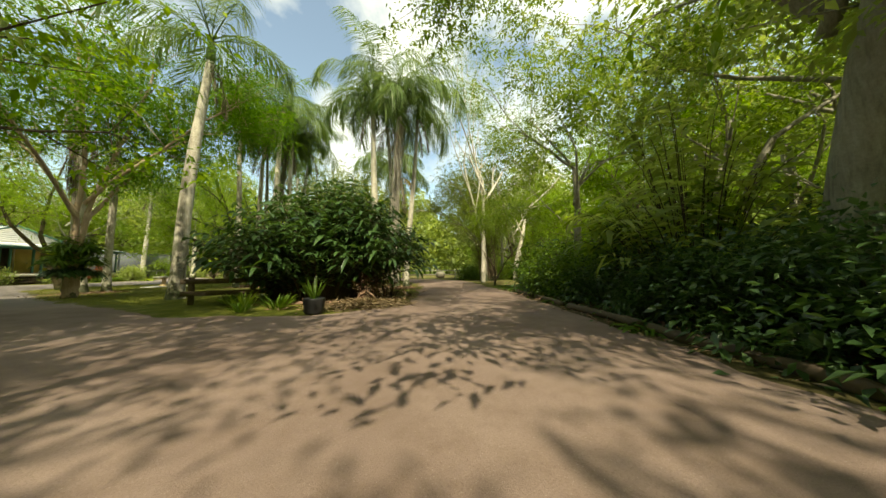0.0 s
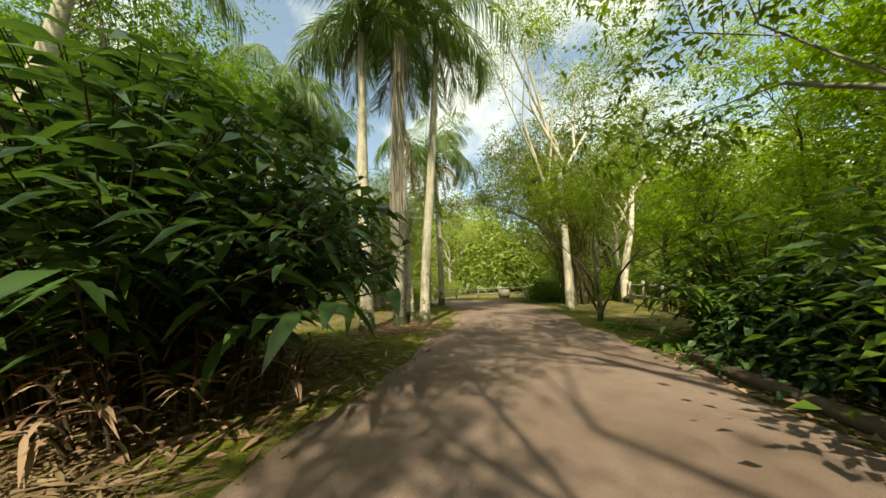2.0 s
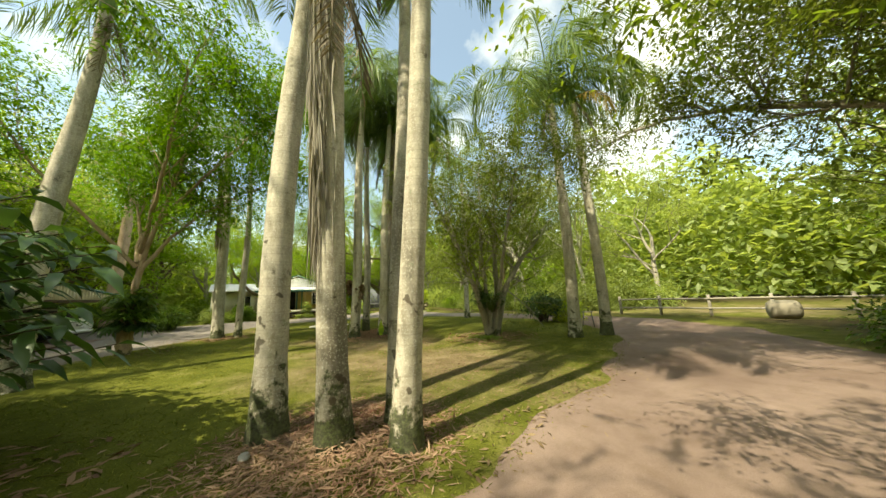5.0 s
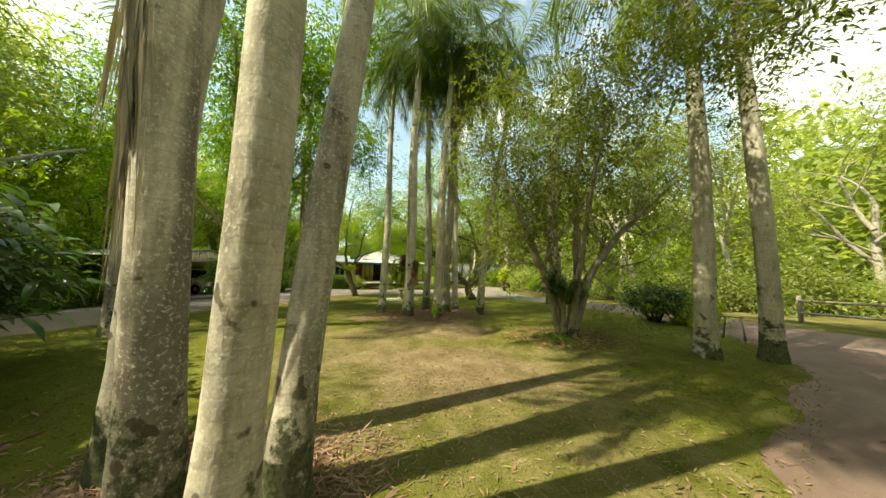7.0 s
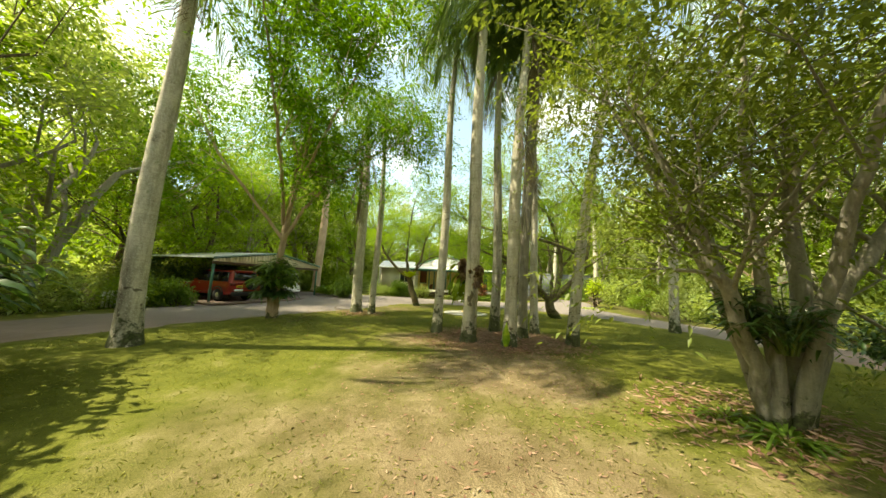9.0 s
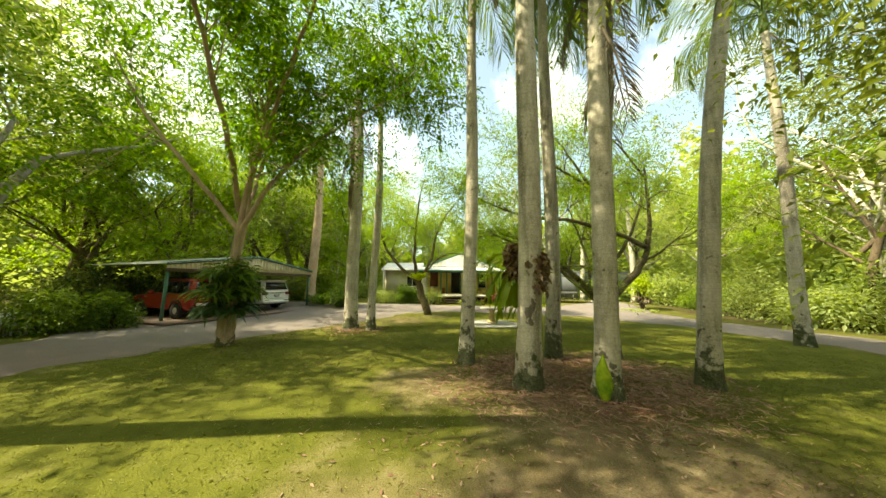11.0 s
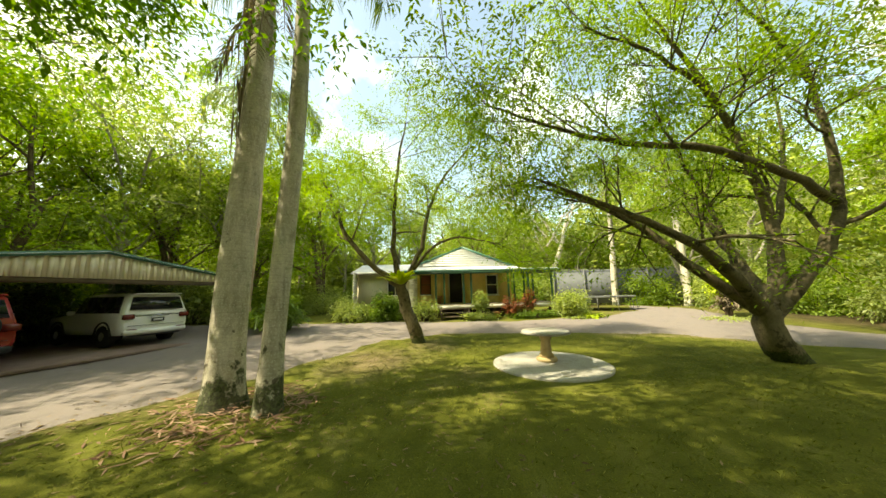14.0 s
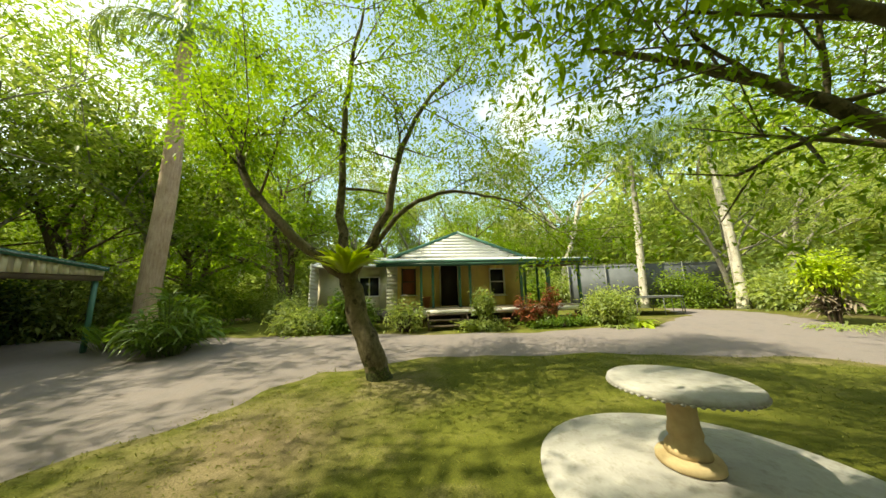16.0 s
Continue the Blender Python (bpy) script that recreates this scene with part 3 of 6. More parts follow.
def branch(g, tips, r, p, d, length, rad, depth, spread, up, min_r=0.012, crook=0.25, kids=(2, 4)):
    n = 5
    pts, rr = [p], [rad]
    for q in range(n):
        d = unit(d + r.normal(0, crook / 2.2, 3) + np.array([0, 0, up * 0.12]))
        p = p + d * length / n
        pts.append(p)
        rr.append(rad * (1 - 0.45 * (q + 1) / n))
    g.tube(pts[:: 1 if rad > 0.05 else 5] if rad < 0.03 else pts, rr[:: 1 if rad > 0.05 else 5] if rad < 0.03 else rr, 9 if rad > 0.06 else 4 if rad > 0.03 else 3, False)
    if depth == 0:
        tips.append((pts[2], d, length))
        tips.append((pts[-1], d, length))
        return
    for q in range(r.randint(*kids) if depth > 1 else kids[1]):
        k = r.randint(2, n + 1) if q else n
        side = unit(np.cross(d, r.normal(0, 1, 3)))
        nd = unit(d * (1 - spread * 0.5) + side * spread + np.array([0, 0, up * 0.2]))
        branch(g, tips, r, pts[k], nd, length * r.uniform(0.6, 0.85), max(min_r, rr[k] * r.uniform(0.55, 0.8)), depth - 1, spread, up, min_r, crook, kids)


def crown(tips, r, per_tip, size, shape=0.45, radius=0.55, droop=0.3, flat=0.6, squash=0.5):
    """Leaves set in two rows along short twigs that spray out round each branch tip."""
    p = np.array([t[0] for t in tips])
    k = 8
    m = max(1, per_tip // k)
    who = np.repeat(np.arange(len(p)), m)
    n = len(who)
    td = r.normal(0, 1, (n, 3)) * np.array([1, 1, squash])
    td /= np.linalg.norm(td, axis=1)[:, None]
    start = p[who] + r.normal(0, 0.5, (n, 3)) * np.array([1, 1, squash]) * radius + td * radius * 0.2
    tl = radius * r.uniform(0.6, 1.5, n)
    side = np.cross(td, np.array([0, 0, 1.0]) + r.normal(0, 0.25, (n, 3)))
    u = (np.arange(k) + 0.6) / k
    pos = start[:, None] + td[:, None] * (tl[:, None] * u)[..., None] - np.array([0, 0, 1.0]) * (tl[:, None] * u * u * droop)[..., None]
    sgn = np.tile([1.0, -1.0], k // 2)[None, :, None]
    d = td[:, None] * 0.7 + side[:, None] * sgn * 0.8 + r.normal(0, 0.3, (n, k, 3))
    L = (size * r.uniform(0.6, 1.3, (n, k)) * (1.1 - 0.35 * u)).ravel()
    return Geo().leaves(pos.reshape(-1, 3), d.reshape(-1, 3), L, L * shape, droop, 0.18, r)


def tree(name, label, x, y, seed, stems, mats, depth=3, spread=0.6, up=0.3, per_tip=60, size=0.13, radius=0.55, crook=0.25, kids=(2, 4), shape=0.45, group="", z=None, droop=0.3):
    """stems: rows of base offset, direction, length and radius of each main stem."""
    r = np.random.RandomState(seed)
    t = thing(name, label, "tree", pose(x, y, float(ground_z(x, y)) - 0.05 if z is None else z), group)
    g, tips = Geo(), []
    for off, d, length, rad in stems:
        branch(g, tips, r, np.array(off, float), unit(d), length, rad, depth, spread, up, crook=crook, kids=kids)
    part("trunk", g, mats[0], t, smooth=True)
    part("crown", crown(tips, r, per_tip, size, shape, radius, droop), mats[1], t)
    return t


def long_leaf_shrub(name, label, x, y, w, h, seed, n_stem, per_stem, leaf, mat, group="", width=0.2, stem_mat="stem", inner=0.15, segs=2, category="shrub", z=None, out=0.75, start=0.3):
    """Arching stems that carry long pointed leaves."""
    r = np.random.RandomState(seed)
    t = thing(name, label, category, pose(x, y, float(ground_z(x, y)) if z is None else z), group)
    gs, P, D = Geo(), [], []
    for q in range(n_stem):
        a, reach = r.uniform(0, 6.28), math.sqrt(r.uniform(0.02, 1))
        b = np.array([math.cos(a) * w[0], math.sin(a) * w[1], 0]) * inner * reach
        tip = np.array([math.cos(a) * w[0] * reach, math.sin(a) * w[1] * reach, h * r.uniform(0.5, 1.0) * (1.1 - 0.6 * reach * reach)])
        s_ = np.linspace(0, 1, 6)[:, None]
        pts = b + (tip - b) * np.concatenate([s_ ** 1.35, s_ ** 1.35, 1 - (1 - s_) ** 1.6], 1)
        gs.tube(pts, np.linspace(0.022, 0.006, 6), 4, False)
        for k in range(per_stem):
            u = 5 * (start + (1 - start) * k / max(1, per_stem - 1))
            i = min(4, int(u))
            P.append(pts[i] + (pts[i + 1] - pts[i]) * (u - i))
            dd = unit(pts[min(5, i + 1)] - pts[i])
            side = unit(np.cross(dd, [0, 0, 1])) * (1 if k % 2 else -1)
            D.append(dd * 0.6 + side * out + r.normal(0, 0.25, 3))
    part("woody_base", gs, stem_mat, t)
    L = leaf * r.uniform(0.6, 1.25, len(P))
    part("foliage", Geo().leaves(P, D, L, L * width, 0.55, 0.12, r, segs), mat, t)
    return t


def leafy_shrub(name, label, x, y, w, h, seed, n, size, mat, group="", shape=0.5, category="shrub", z=None, clumps=26, low=0.1):
    """A dense rounded shrub of small leaves in uneven clumps on short stems."""
    r = np.random.RandomState(seed)
    t = thing(name, label, category, pose(x, y, float(ground_z(x, y)) if z is None else z), group)
    a, u = r.uniform(0, 6.28, clumps), np.sqrt(r.uniform(0.05, 1, clumps))
    c = np.stack([np.cos(a) * u * w[0], np.sin(a) * u * w[1], h * (low + (0.95 - low) * r.uniform(0, 1, clumps) * (1 - 0.55 * u * u))], 1)
    gs = Geo()
    for q in c:
        gs.tube([(q[0] * 0.2, q[1] * 0.2, -0.05), (q[0] * 0.5, q[1] * 0.5, q[2] * 0.6), q], [0.03, 0.02, 0.008], 5, False)
    part("woody_base", gs, "twig", t)
    who = r.randint(0, clumps, n)
    off = r.normal(0, 1, (n, 3)) * np.array([w[0], w[1], h * 0.55]) * 0.24
    p = c[who] + off
    p[:, 2] = np.abs(p[:, 2])
    L = size * r.uniform(0.6, 1.3, n)
    part("foliage", Geo().leaves(p, off + r.normal(0, 0.4, (n, 3)) * np.array([1, 1, 0.6]) + (0, 0, 0.05), L, L * shape, 0.3, 0.18, r), mat, t)
    return t


STRAPS = {}


def strap_clump(name, label, x, y, n, length, width, seed, mat, z=None, group="", up=0.9, category="plant", spread=0.25, droop=0.7):
    """Strap leaves from one centre: lilies, irises, nest ferns. The nearest hundred leaves are parts of their own."""
    r = np.random.RandomState(seed)
    t = thing(name, label, category, pose(x, y, float(ground_z(x, y)) if z is None else z), group)
    lifts = np.array([0.4, 0.55, 0.7, 0.85, 1.0]) * up * 1.6
    for q in range(5):
        key = (length, width, mat, up, droop, q)
        if key not in STRAPS:
            STRAPS[key] = Geo().leaves([(0, 0, 0)], [(1, 0, lifts[q])], length, width, droop, 0.2, None, 2).mesh("leaf", M[mat])
    for q in range(min(n, 100)):
        a, k = r.uniform(0, 360), r.uniform(0, 1) * spread
        part("leaf", STRAPS[(length, width, mat, up, droop, int(r.randint(5)))], "", t, m=pose(k * math.cos(radians(a)), k * math.sin(radians(a)), 0, r.uniform(-12, 12), 0, a) @ Matrix.Scale(r.uniform(0.6, 1.15), 4))
    if n > 100:
        m_ = n - 100
        a = r.uniform(0, 6.28, m_)
        d = np.stack([np.cos(a), np.sin(a), r.uniform(0.35, 1.0, m_) * up * 1.6], 1)
        p = np.stack([np.cos(a), np.sin(a), a * 0], 1) * spread * r.uniform(0, 1, m_)[:, None]
        part("foliage", Geo().leaves(p, d, length * r.uniform(0.6, 1.15, m_), width, droop, 0.2, None, 2), mat, t)["kind"] = "stuff"
    return t


# the palms of the island
palm(-3.57, 16.54, 11.3, 0.205, 1, (-0.41, 0.41), 1, label="tall pale palm with mossy base in a clump")
palm(-2.7, 17.21, 10.6, 0.19, 2, (0.45, -0.54), 2, 4, shag=1500, label="tall palm shrouded in dead fronds in a clump")
palm(-2.6, 18.12, 11.0, 0.165, 3, (-0.85, 0.8), 1, label="slender grey palm leaning out of a clump")
palm(-1.95, 17.87, 11.2, 0.165, 4, (0.72, 0.25), 2, label="stout pale palm with dark spots in a clump")
palm(-4.5, 27.0, 10.4, 0.22, 5, (0.0, 0.3), 1, label="tall grey palm beside the driveway")
palm(-3.85, 28.15, 10.6, 0.2, 6, (-0.1, 0.2), 1, yellow=-20, label="tall grey palm with a yellow frond")
palm(-10.9, 11.95, 10.8, 0.25, 7, (0.5, 0.5), 2, fronds=11, label="tall leaning palm beside the driveway")
palm(-19.44, 15.73, 11.6, 0.27, 8, (-0.56, -0.32), 1, 5, fronds=9, scale=0.85, shag=420, shag_at=4.5, shag_z=(0.5, 0.9), shag_mat="leaf_dead", label="tall brown palm beside the gravel drive")
palm(-19.03, 16.69, 11.2, 0.17, 9, (-0.16, 0.03), 2, fronds=10, scale=0.85, label="slender spotted palm beside the gravel drive")
palm(-14.13, 20.11, 12.5, 0.175, 10, (-0.53, 0.28), 1)
palm(-12.42, 21.04, 12.8, 0.225, 11, (0.45, 0.12), 1, label="tall grey palm carrying a staghorn fern")
palm(-12.0, 22.25, 11.8, 0.2, 12, (0.07, 0.51), 2, 2, label="tall palm with lime moss on its base")
palm(-12.5, 24.6, 12.4, 0.18, 13, (0.3, 1.9), 1)
# darker bark coat here stands for the shade on this trunk
palm(-13.33, 23.18, 12.0, 0.17, 14, (0.47, 0.43), 2, 8, shag=900, coat="bark_grey", label="palm darkened for its shade, shrouded in hanging dead leaves")
palm(-14.7, 24.25, 11.6, 0.16, 15, (-0.1, -0.2), 1)
palm(-14.55, 22.49, 11.2, 0.19, 17, (0.61, -0.22), 1)
palm(-16.2, 32.0, 12, 0.2, 16, (0, 0.2), 1)

def limb_tree(name, label, x, y, seed, limbs, mats, sprouts=9, per_tip=50, size=0.13, radius=0.5, reach=1.3, shape=0.45, depth=1, from_=0.35):
    """Main limbs along given bends, with twigs sprouting from their outer parts."""
    r = np.random.RandomState(seed)
    t = thing(name, label, "tree", pose(x, y, float(ground_z(x, y))))
    g, tips = Geo(), []
    for pts, r0, r1, twigs in limbs:
        p = np.array(pts, float)
        k = np.linspace(0, len(p) - 1, 4 * (len(p) - 1) + 1)
        fine = np.stack([np.interp(k, np.arange(len(p)), p[:, q]) for q in range(3)], 1)
        for _ in range(2):
            fine[1:-1] = (fine[:-2] + 2 * fine[1:-1] + fine[2:]) / 4
        fine[1:-1] += r.normal(0, 0.02, fine[1:-1].shape)
        rr = np.linspace(r0, r1, len(fine)) * (1 + r.normal(0, 0.04, len(fine)))
        g.tube(fine, rr, 12, False)
        for q in range(twigs):
            m_ = int(len(fine) * r.uniform(from_, 1.0)) if q else len(fine) - 1
            m_ = min(m_, len(fine) - 1)
            d = unit(fine[m_] - fine[max(0, m_ - 1)])
            d = unit(d * 0.7 + r.normal(0, 0.7, 3) + (0, 0, 0.25))
            branch(g, tips, r, fine[m_], d, reach * r.uniform(0.6, 1.2), max(0.014, rr[m_] * 0.45), depth, 0.6, 0.15, crook=0.3)
    part("trunk", g, mats[0], t, smooth=True)
    part("crown", crown(tips, r, per_tip, size, shape, radius, 0.35), mats[1], t)
    return t


# the multi-stemmed tree on the lawn
limb_tree("fig_tree", "multi-stemmed grey tree spreading from mossy base", -7.3, 25.15, 51, [
    ([(0, -0.15, -0.1), (0.1, -0.45, 0.9), (0.2, -0.95, 1.9), (0.2, -1.4, 2.9), (0.2, -1.9, 4.0), (0.1, -2.4, 5.4)], 0.14, 0.035, 11),
    ([(0, 0.2, -0.1), (0, 0.5, 0.7), (0.1, 1.0, 2.0), (0.2, 2.1, 3.3), (0.3, 3.5, 4.4), (0.5, 5.0, 5.9)], 0.2, 0.04, 14),
    ([(0, 0.1, -0.1), (0.1, 0.45, 1.5), (-0.1, 0.65, 3.2), (0, 0.75, 5.5), (0.1, 0.9, 8.2)], 0.17, 0.04, 13),
    ([(0, -0.05, -0.1), (-0.3, -0.3, 1.4), (-0.6, -0.7, 3.0), (-0.9, -1.3, 4.6), (-1.2, -2.0, 6.4)], 0.14, 0.03, 12),
    ([(0.15, 0, -0.1), (0.5, 0.05, 1.5), (1.1, -0.2, 3.2), (1.8, -0.4, 5.0), (2.4, -0.6, 6.4)], 0.12, 0.03, 11),
    ([(-0.15, 0.1, -0.1), (-0.7, 0.3, 1.6), (-1.5, 0.6, 3.4), (-2.3, 0.9, 5.2), (-2.9, 1.2, 6.6)], 0.13, 0.03, 11),
    ([(0.1, -0.15, -0.1), (0.25, -0.35, 2.0), (0.1, -0.5, 4.0), (0.3, -0.4, 7.2)], 0.12, 0.03, 11)], ("bark_grey", "leaf_fig"), 9, 64, 0.125, 0.75, 1.8, from_=0.42)
# the leaning tree before the house
limb_tree("leaning_tree", "leaning tree with open branches and feathery bright leaves", -24.6, 19.05, 52, [
    ([(0, 0, -0.1), (0.02, -0.25, 0.6), (0, -0.57, 1.4), (0, -0.73, 2.15)], 0.25, 0.19, 0),
    ([(0, -0.73, 2.05), (0.25, -1.76, 2.8), (0.3, -2.76, 4.0), (0.2, -3.2, 5.2), (0, -3.8, 6.4)], 0.12, 0.03, 9),
    ([(0, -0.75, 2.0), (-0.3, -1.0, 3.5), (-0.2, -1.0, 4.8), (0.1, -0.8, 7.2), (0.2, -0.5, 8.6)], 0.12, 0.03, 11),
    ([(0, -0.65, 2.1), (0.1, 0.14, 3.5), (0, 0.26, 4.7), (-0.2, 0.87, 6.3), (-0.3, 2.1, 7.8)], 0.11, 0.03, 9),
    ([(0, -0.4, 2.5), (0.3, 0.52, 3.55), (0.4, 1.42, 3.85), (0.5, 2.2, 3.75), (0.5, 2.95, 3.55)], 0.06, 0.015, 5)], ("bark_limb", "leaf_bright"), 9, 128, 0.1, 0.62, 1.6)
# the spreading tree with dark arching limbs
limb_tree("spreading_tree", "spreading tree with dark arching limbs and feathery leaves", -20.3, 27.9, 53, [
    ([(0, 0.1, -0.15), (0, -0.37, 0.5), (0, -0.5, 1.3)], 0.34, 0.25, 0),
    ([(0, -0.5, 1.15), (0.3, -1.6, 2.25), (0.4, -2.75, 3.0), (0.2, -4.2, 3.7), (0, -6.0, 4.55)], 0.17, 0.03, 9),
    ([(0, -0.6, 1.2), (-0.4, -1.95, 2.5), (-0.7, -2.9, 3.6), (-1.0, -4.2, 4.45), (-1.3, -5.7, 4.9)], 0.15, 0.03, 9),
    ([(0, -0.4, 1.0), (0.2, 1.0, 2.3), (0.3, 1.85, 3.6), (0.3, 2.15, 5.7), (0.2, 2.1, 8.0)], 0.2, 0.05, 8),
    ([(0.3, 1.9, 3.8), (0.6, 0.2, 4.5), (0.8, -2.5, 5.1), (0.6, -4.0, 5.1), (0.3, -5.6, 5.75), (0, -7.1, 6.5)], 0.12, 0.025, 12),
    ([(0, -1.0, 1.75), (-0.2, -0.85, 2.95), (-0.4, -1.2, 4.5), (-0.5, -1.6, 5.9)], 0.09, 0.03, 8),
    ([(0, -0.3, 1.2), (0, 0.1, 2.0), (-0.1, 0.45, 3.3), (-0.1, 0.2, 4.7), (0, -0.5, 6.6), (0.1, -1.5, 8.2), (0.2, -2.7, 9.8)], 0.19, 0.03, 15),
    ([(0, -0.6, 6.7), (0.3, -1.8, 7.5), (0.5, -3.2, 8.0), (0.6, -4.6, 8.3)], 0.08, 0.02, 11),
    ([(-0.1, 0.45, 3.3), (-0.5, 1.6, 4.5), (-0.9, 2.6, 6.2), (-1.1, 3.0, 8.0)], 0.1, 0.03, 9),
    ([(0.2, 2.1, 7.4), (0.4, 1.0, 8.8), (0.5, -0.4, 10.0)], 0.07, 0.02, 9),
    ([(0.1, -0.3, 1.3), (-1.2, 0.3, 3.0), (-2.4, 0.6, 5.0), (-3.4, 0.4, 6.6)], 0.14, 0.03, 8)], ("bark_limb", "leaf_bright"), 9, 72, 0.11, 0.66, 1.7)
# the tree with the fern collar beside the drive
limb_tree("pink_barked_tree", "tree with peeling pink and cream bark", -16.1, 12.8, 54, [
    ([(0, 0, -0.1), (0, 0, 0.5), (0.03, 0, 1.4), (0, 0, 2.0)], 0.25, 0.22, 0),
    ([(-0.05, 0, 1.9), (-0.2, 0.1, 3.8), (-0.1, 0.2, 6.0), (-0.6, 0.3, 9.0), (-1.0, 0.2, 12.0)], 0.115, 0.05, 17),
    ([(0.1, 0.05, 1.9), (0.15, 0.2, 3.8), (0.3, 0.6, 6.0), (0.8, 1.2, 8.6), (1.2, 1.6, 11.6)], 0.105, 0.05, 16),
    ([(0.1, 0.1, 3.2), (0.3, 1.0, 5.0), (0.2, 2.3, 6.6), (0.0, 4.0, 8.0), (-0.3, 5.6, 9.0)], 0.085, 0.03, 17),
    ([(0.1, 0.1, 4.2), (1.3, 0.5, 5.8), (2.8, 0.9, 7.2), (4.2, 1.2, 8.8), (5.6, 1.6, 9.8)], 0.085, 0.03, 15),
    ([(-0.1, 0, 3.8), (-1.0, -0.2, 5.4), (-2.0, -0.6, 6.8), (-3.0, -1.2, 8.0)], 0.08, 0.03, 12),
    ([(0.3, 0.5, 5.6), (1.6, 2.0, 7.6), (2.9, 3.4, 9.2), (4.0, 4.6, 10.4)], 0.07, 0.03, 13),
    ([(-0.1, 0, 3.6), (0.3, -1.4, 5.4), (0.5, -2.9, 7.2), (0.6, -4.0, 9.2)], 0.08, 0.03, 11)], ("bark_pink", "leaf_deep"), 9, 64, 0.17, 0.8, 1.9, depth=1, from_=0.42)
for q, (w_, h_, z_, n_, mt) in enumerate(((0.75, 0.45, 0.95, 90, "leaf_dark"), (0.85, 0.75, 1.35, 100, "leaf_shrub"), (0.75, 0.85, 1.85, 80, "leaf_shrub"))):
    long_leaf_shrub("fern_collar", "ring of dark ferns growing round a tree trunk", -16.1, 12.8, (w_, w_), h_, 55 + q, n_, 9, 0.42, mt, "fern collars", width=0.16, inner=0.35, category="fern", z=z_)

# the white gum and the small trees right of the driveway
tree("white_gum", "smooth white gum leaning over the driveway", 3.8, 22.95, 56,
     [((0, 0, 0), (0.06, -0.03, 1), 8.6, 0.2), ((0.3, -0.25, 6.9), (0.7, 0.3, 1), 3.2, 0.1), ((0.3, -0.25, 7.4), (-0.5, -0.3, 1), 3.4, 0.1)], ("bark_gum", "leaf_mid"), 3, 0.36, 0.3, 112, 0.105, 0.75, crook=0.05)
tree("small_tree", "small dark tree with forked stems beside the road", 3.75, 18.3, 57,
     [((0, 0, 0), (0.15, 0.1, 1), 2.2, 0.09), ((0.02, 0.05, 0.3), (-0.5, 0.2, 1), 2.0, 0.05), ((0, 0, 0.2), (0.6, -0.2, 1), 2.4, 0.05)], ("bark_rough", "leaf_mid"), 3, 0.5, 0.5, 128, 0.095, 0.6)

limb_tree("overhanging_tree", "grey tree with dark leafy boughs reaching over the road", 4.5, 25.2, 59, [
    ([(0, 0, -0.1), (-0.05, 0, 1.2), (-0.1, 0, 3.1)], 0.17, 0.14, 0),
    ([(-0.1, 0, 3.0), (-1.6, 0.3, 4.9), (-3.5, 0.5, 6.1), (-5.4, 0.6, 6.7), (-7.0, 0.5, 6.5)], 0.1, 0.025, 17),
    ([(-0.1, 0, 3.0), (-0.8, -1.2, 5.2), (-2.0, -2.2, 7.0), (-3.2, -3.0, 8.2)], 0.09, 0.025, 12),
    ([(-0.1, 0, 3.0), (-0.6, 0.7, 5.5), (-1.8, 1.2, 7.6), (-3.4, 1.5, 9.0)], 0.09, 0.025, 12)], ("bark_grey", "leaf_fig"), 9, 72, 0.13, 0.7, 1.5, from_=0.3)

# ---- undergrowth beside the driveway ----
BIG = "leaf_dark"
long_leaf_shrub("broad_shrub", "big dark glossy shrub with drooping pointed leaves", -4.75, 11.2, (4.5, 2.9), 4.5, 101, 560, 16, 0.45, BIG, width=0.27, stem_mat="twig", inner=0.36, start=0.22)
long_leaf_shrub("broad_shrub", "dark glossy shrub with leaves drooping over the lawn edge", -3.9, 12.0, (3.3, 3.0), 4.8, 102, 200, 12, 0.42, BIG, width=0.27, stem_mat="twig", inner=0.1, start=0.66)
long_leaf_shrub("dry_plant", "curtain of dead brown leaves under the shrub", -2.5, 11.0, (1.0, 1.4), 1.3, 103, 60, 10, 0.34, "litter", category="plant", width=0.1, stem_mat="twig", inner=0.8, start=0.15)
for q, (x, y, w, h, mat) in enumerate(((5.1, 3.2, 1.5, 1.9, "leaf_dark"), (5.0, 5.6, 1.4, 2.0, "leaf_dark"), (5.2, 8.0, 1.6, 2.4, "leaf_dark"), (5.0, 10.6, 1.5, 2.2, "leaf_shrub"), (5.2, 12.9, 1.2, 1.4, "leaf_dark"), (6.3, 4.0, 1.6, 2.0, "leaf_dark"), (7.0, 9.2, 1.9, 3.2, "leaf_mid"), (4.6, 1.0, 1.4, 1.6, "leaf_dark"))):
    leafy_shrub("dense_shrub", "dense dark green shrub beside the dirt road", x, y, (w, w), h, 110 + q, 7000, 0.15, mat, "roadside shrubs", low=0.02)
long_leaf_shrub("tall_shrub", "tall shrub with long pale drooping leaves", 6.0, 6.6, (2.6, 2.2), 5.2, 121, 90, 16, 0.55, "leaf_pale", width=0.2, stem_mat="twig", inner=0.3)
long_leaf_shrub("broad_shrub", "lush green shrub with long arching leaves by the road", 5.1, 14.3, (1.6, 1.5), 2.3, 123, 110, 12, 0.5, "leaf_shrub", width=0.2, stem_mat="twig", inner=0.4, start=0.15)
long_leaf_shrub("broad_shrub", "dark leafy shrub beside the log edging", 5.0, 11.6, (1.3, 1.4), 2.4, 124, 90, 12, 0.42, "leaf_dark", width=0.24, stem_mat="twig", inner=0.4, start=0.15)
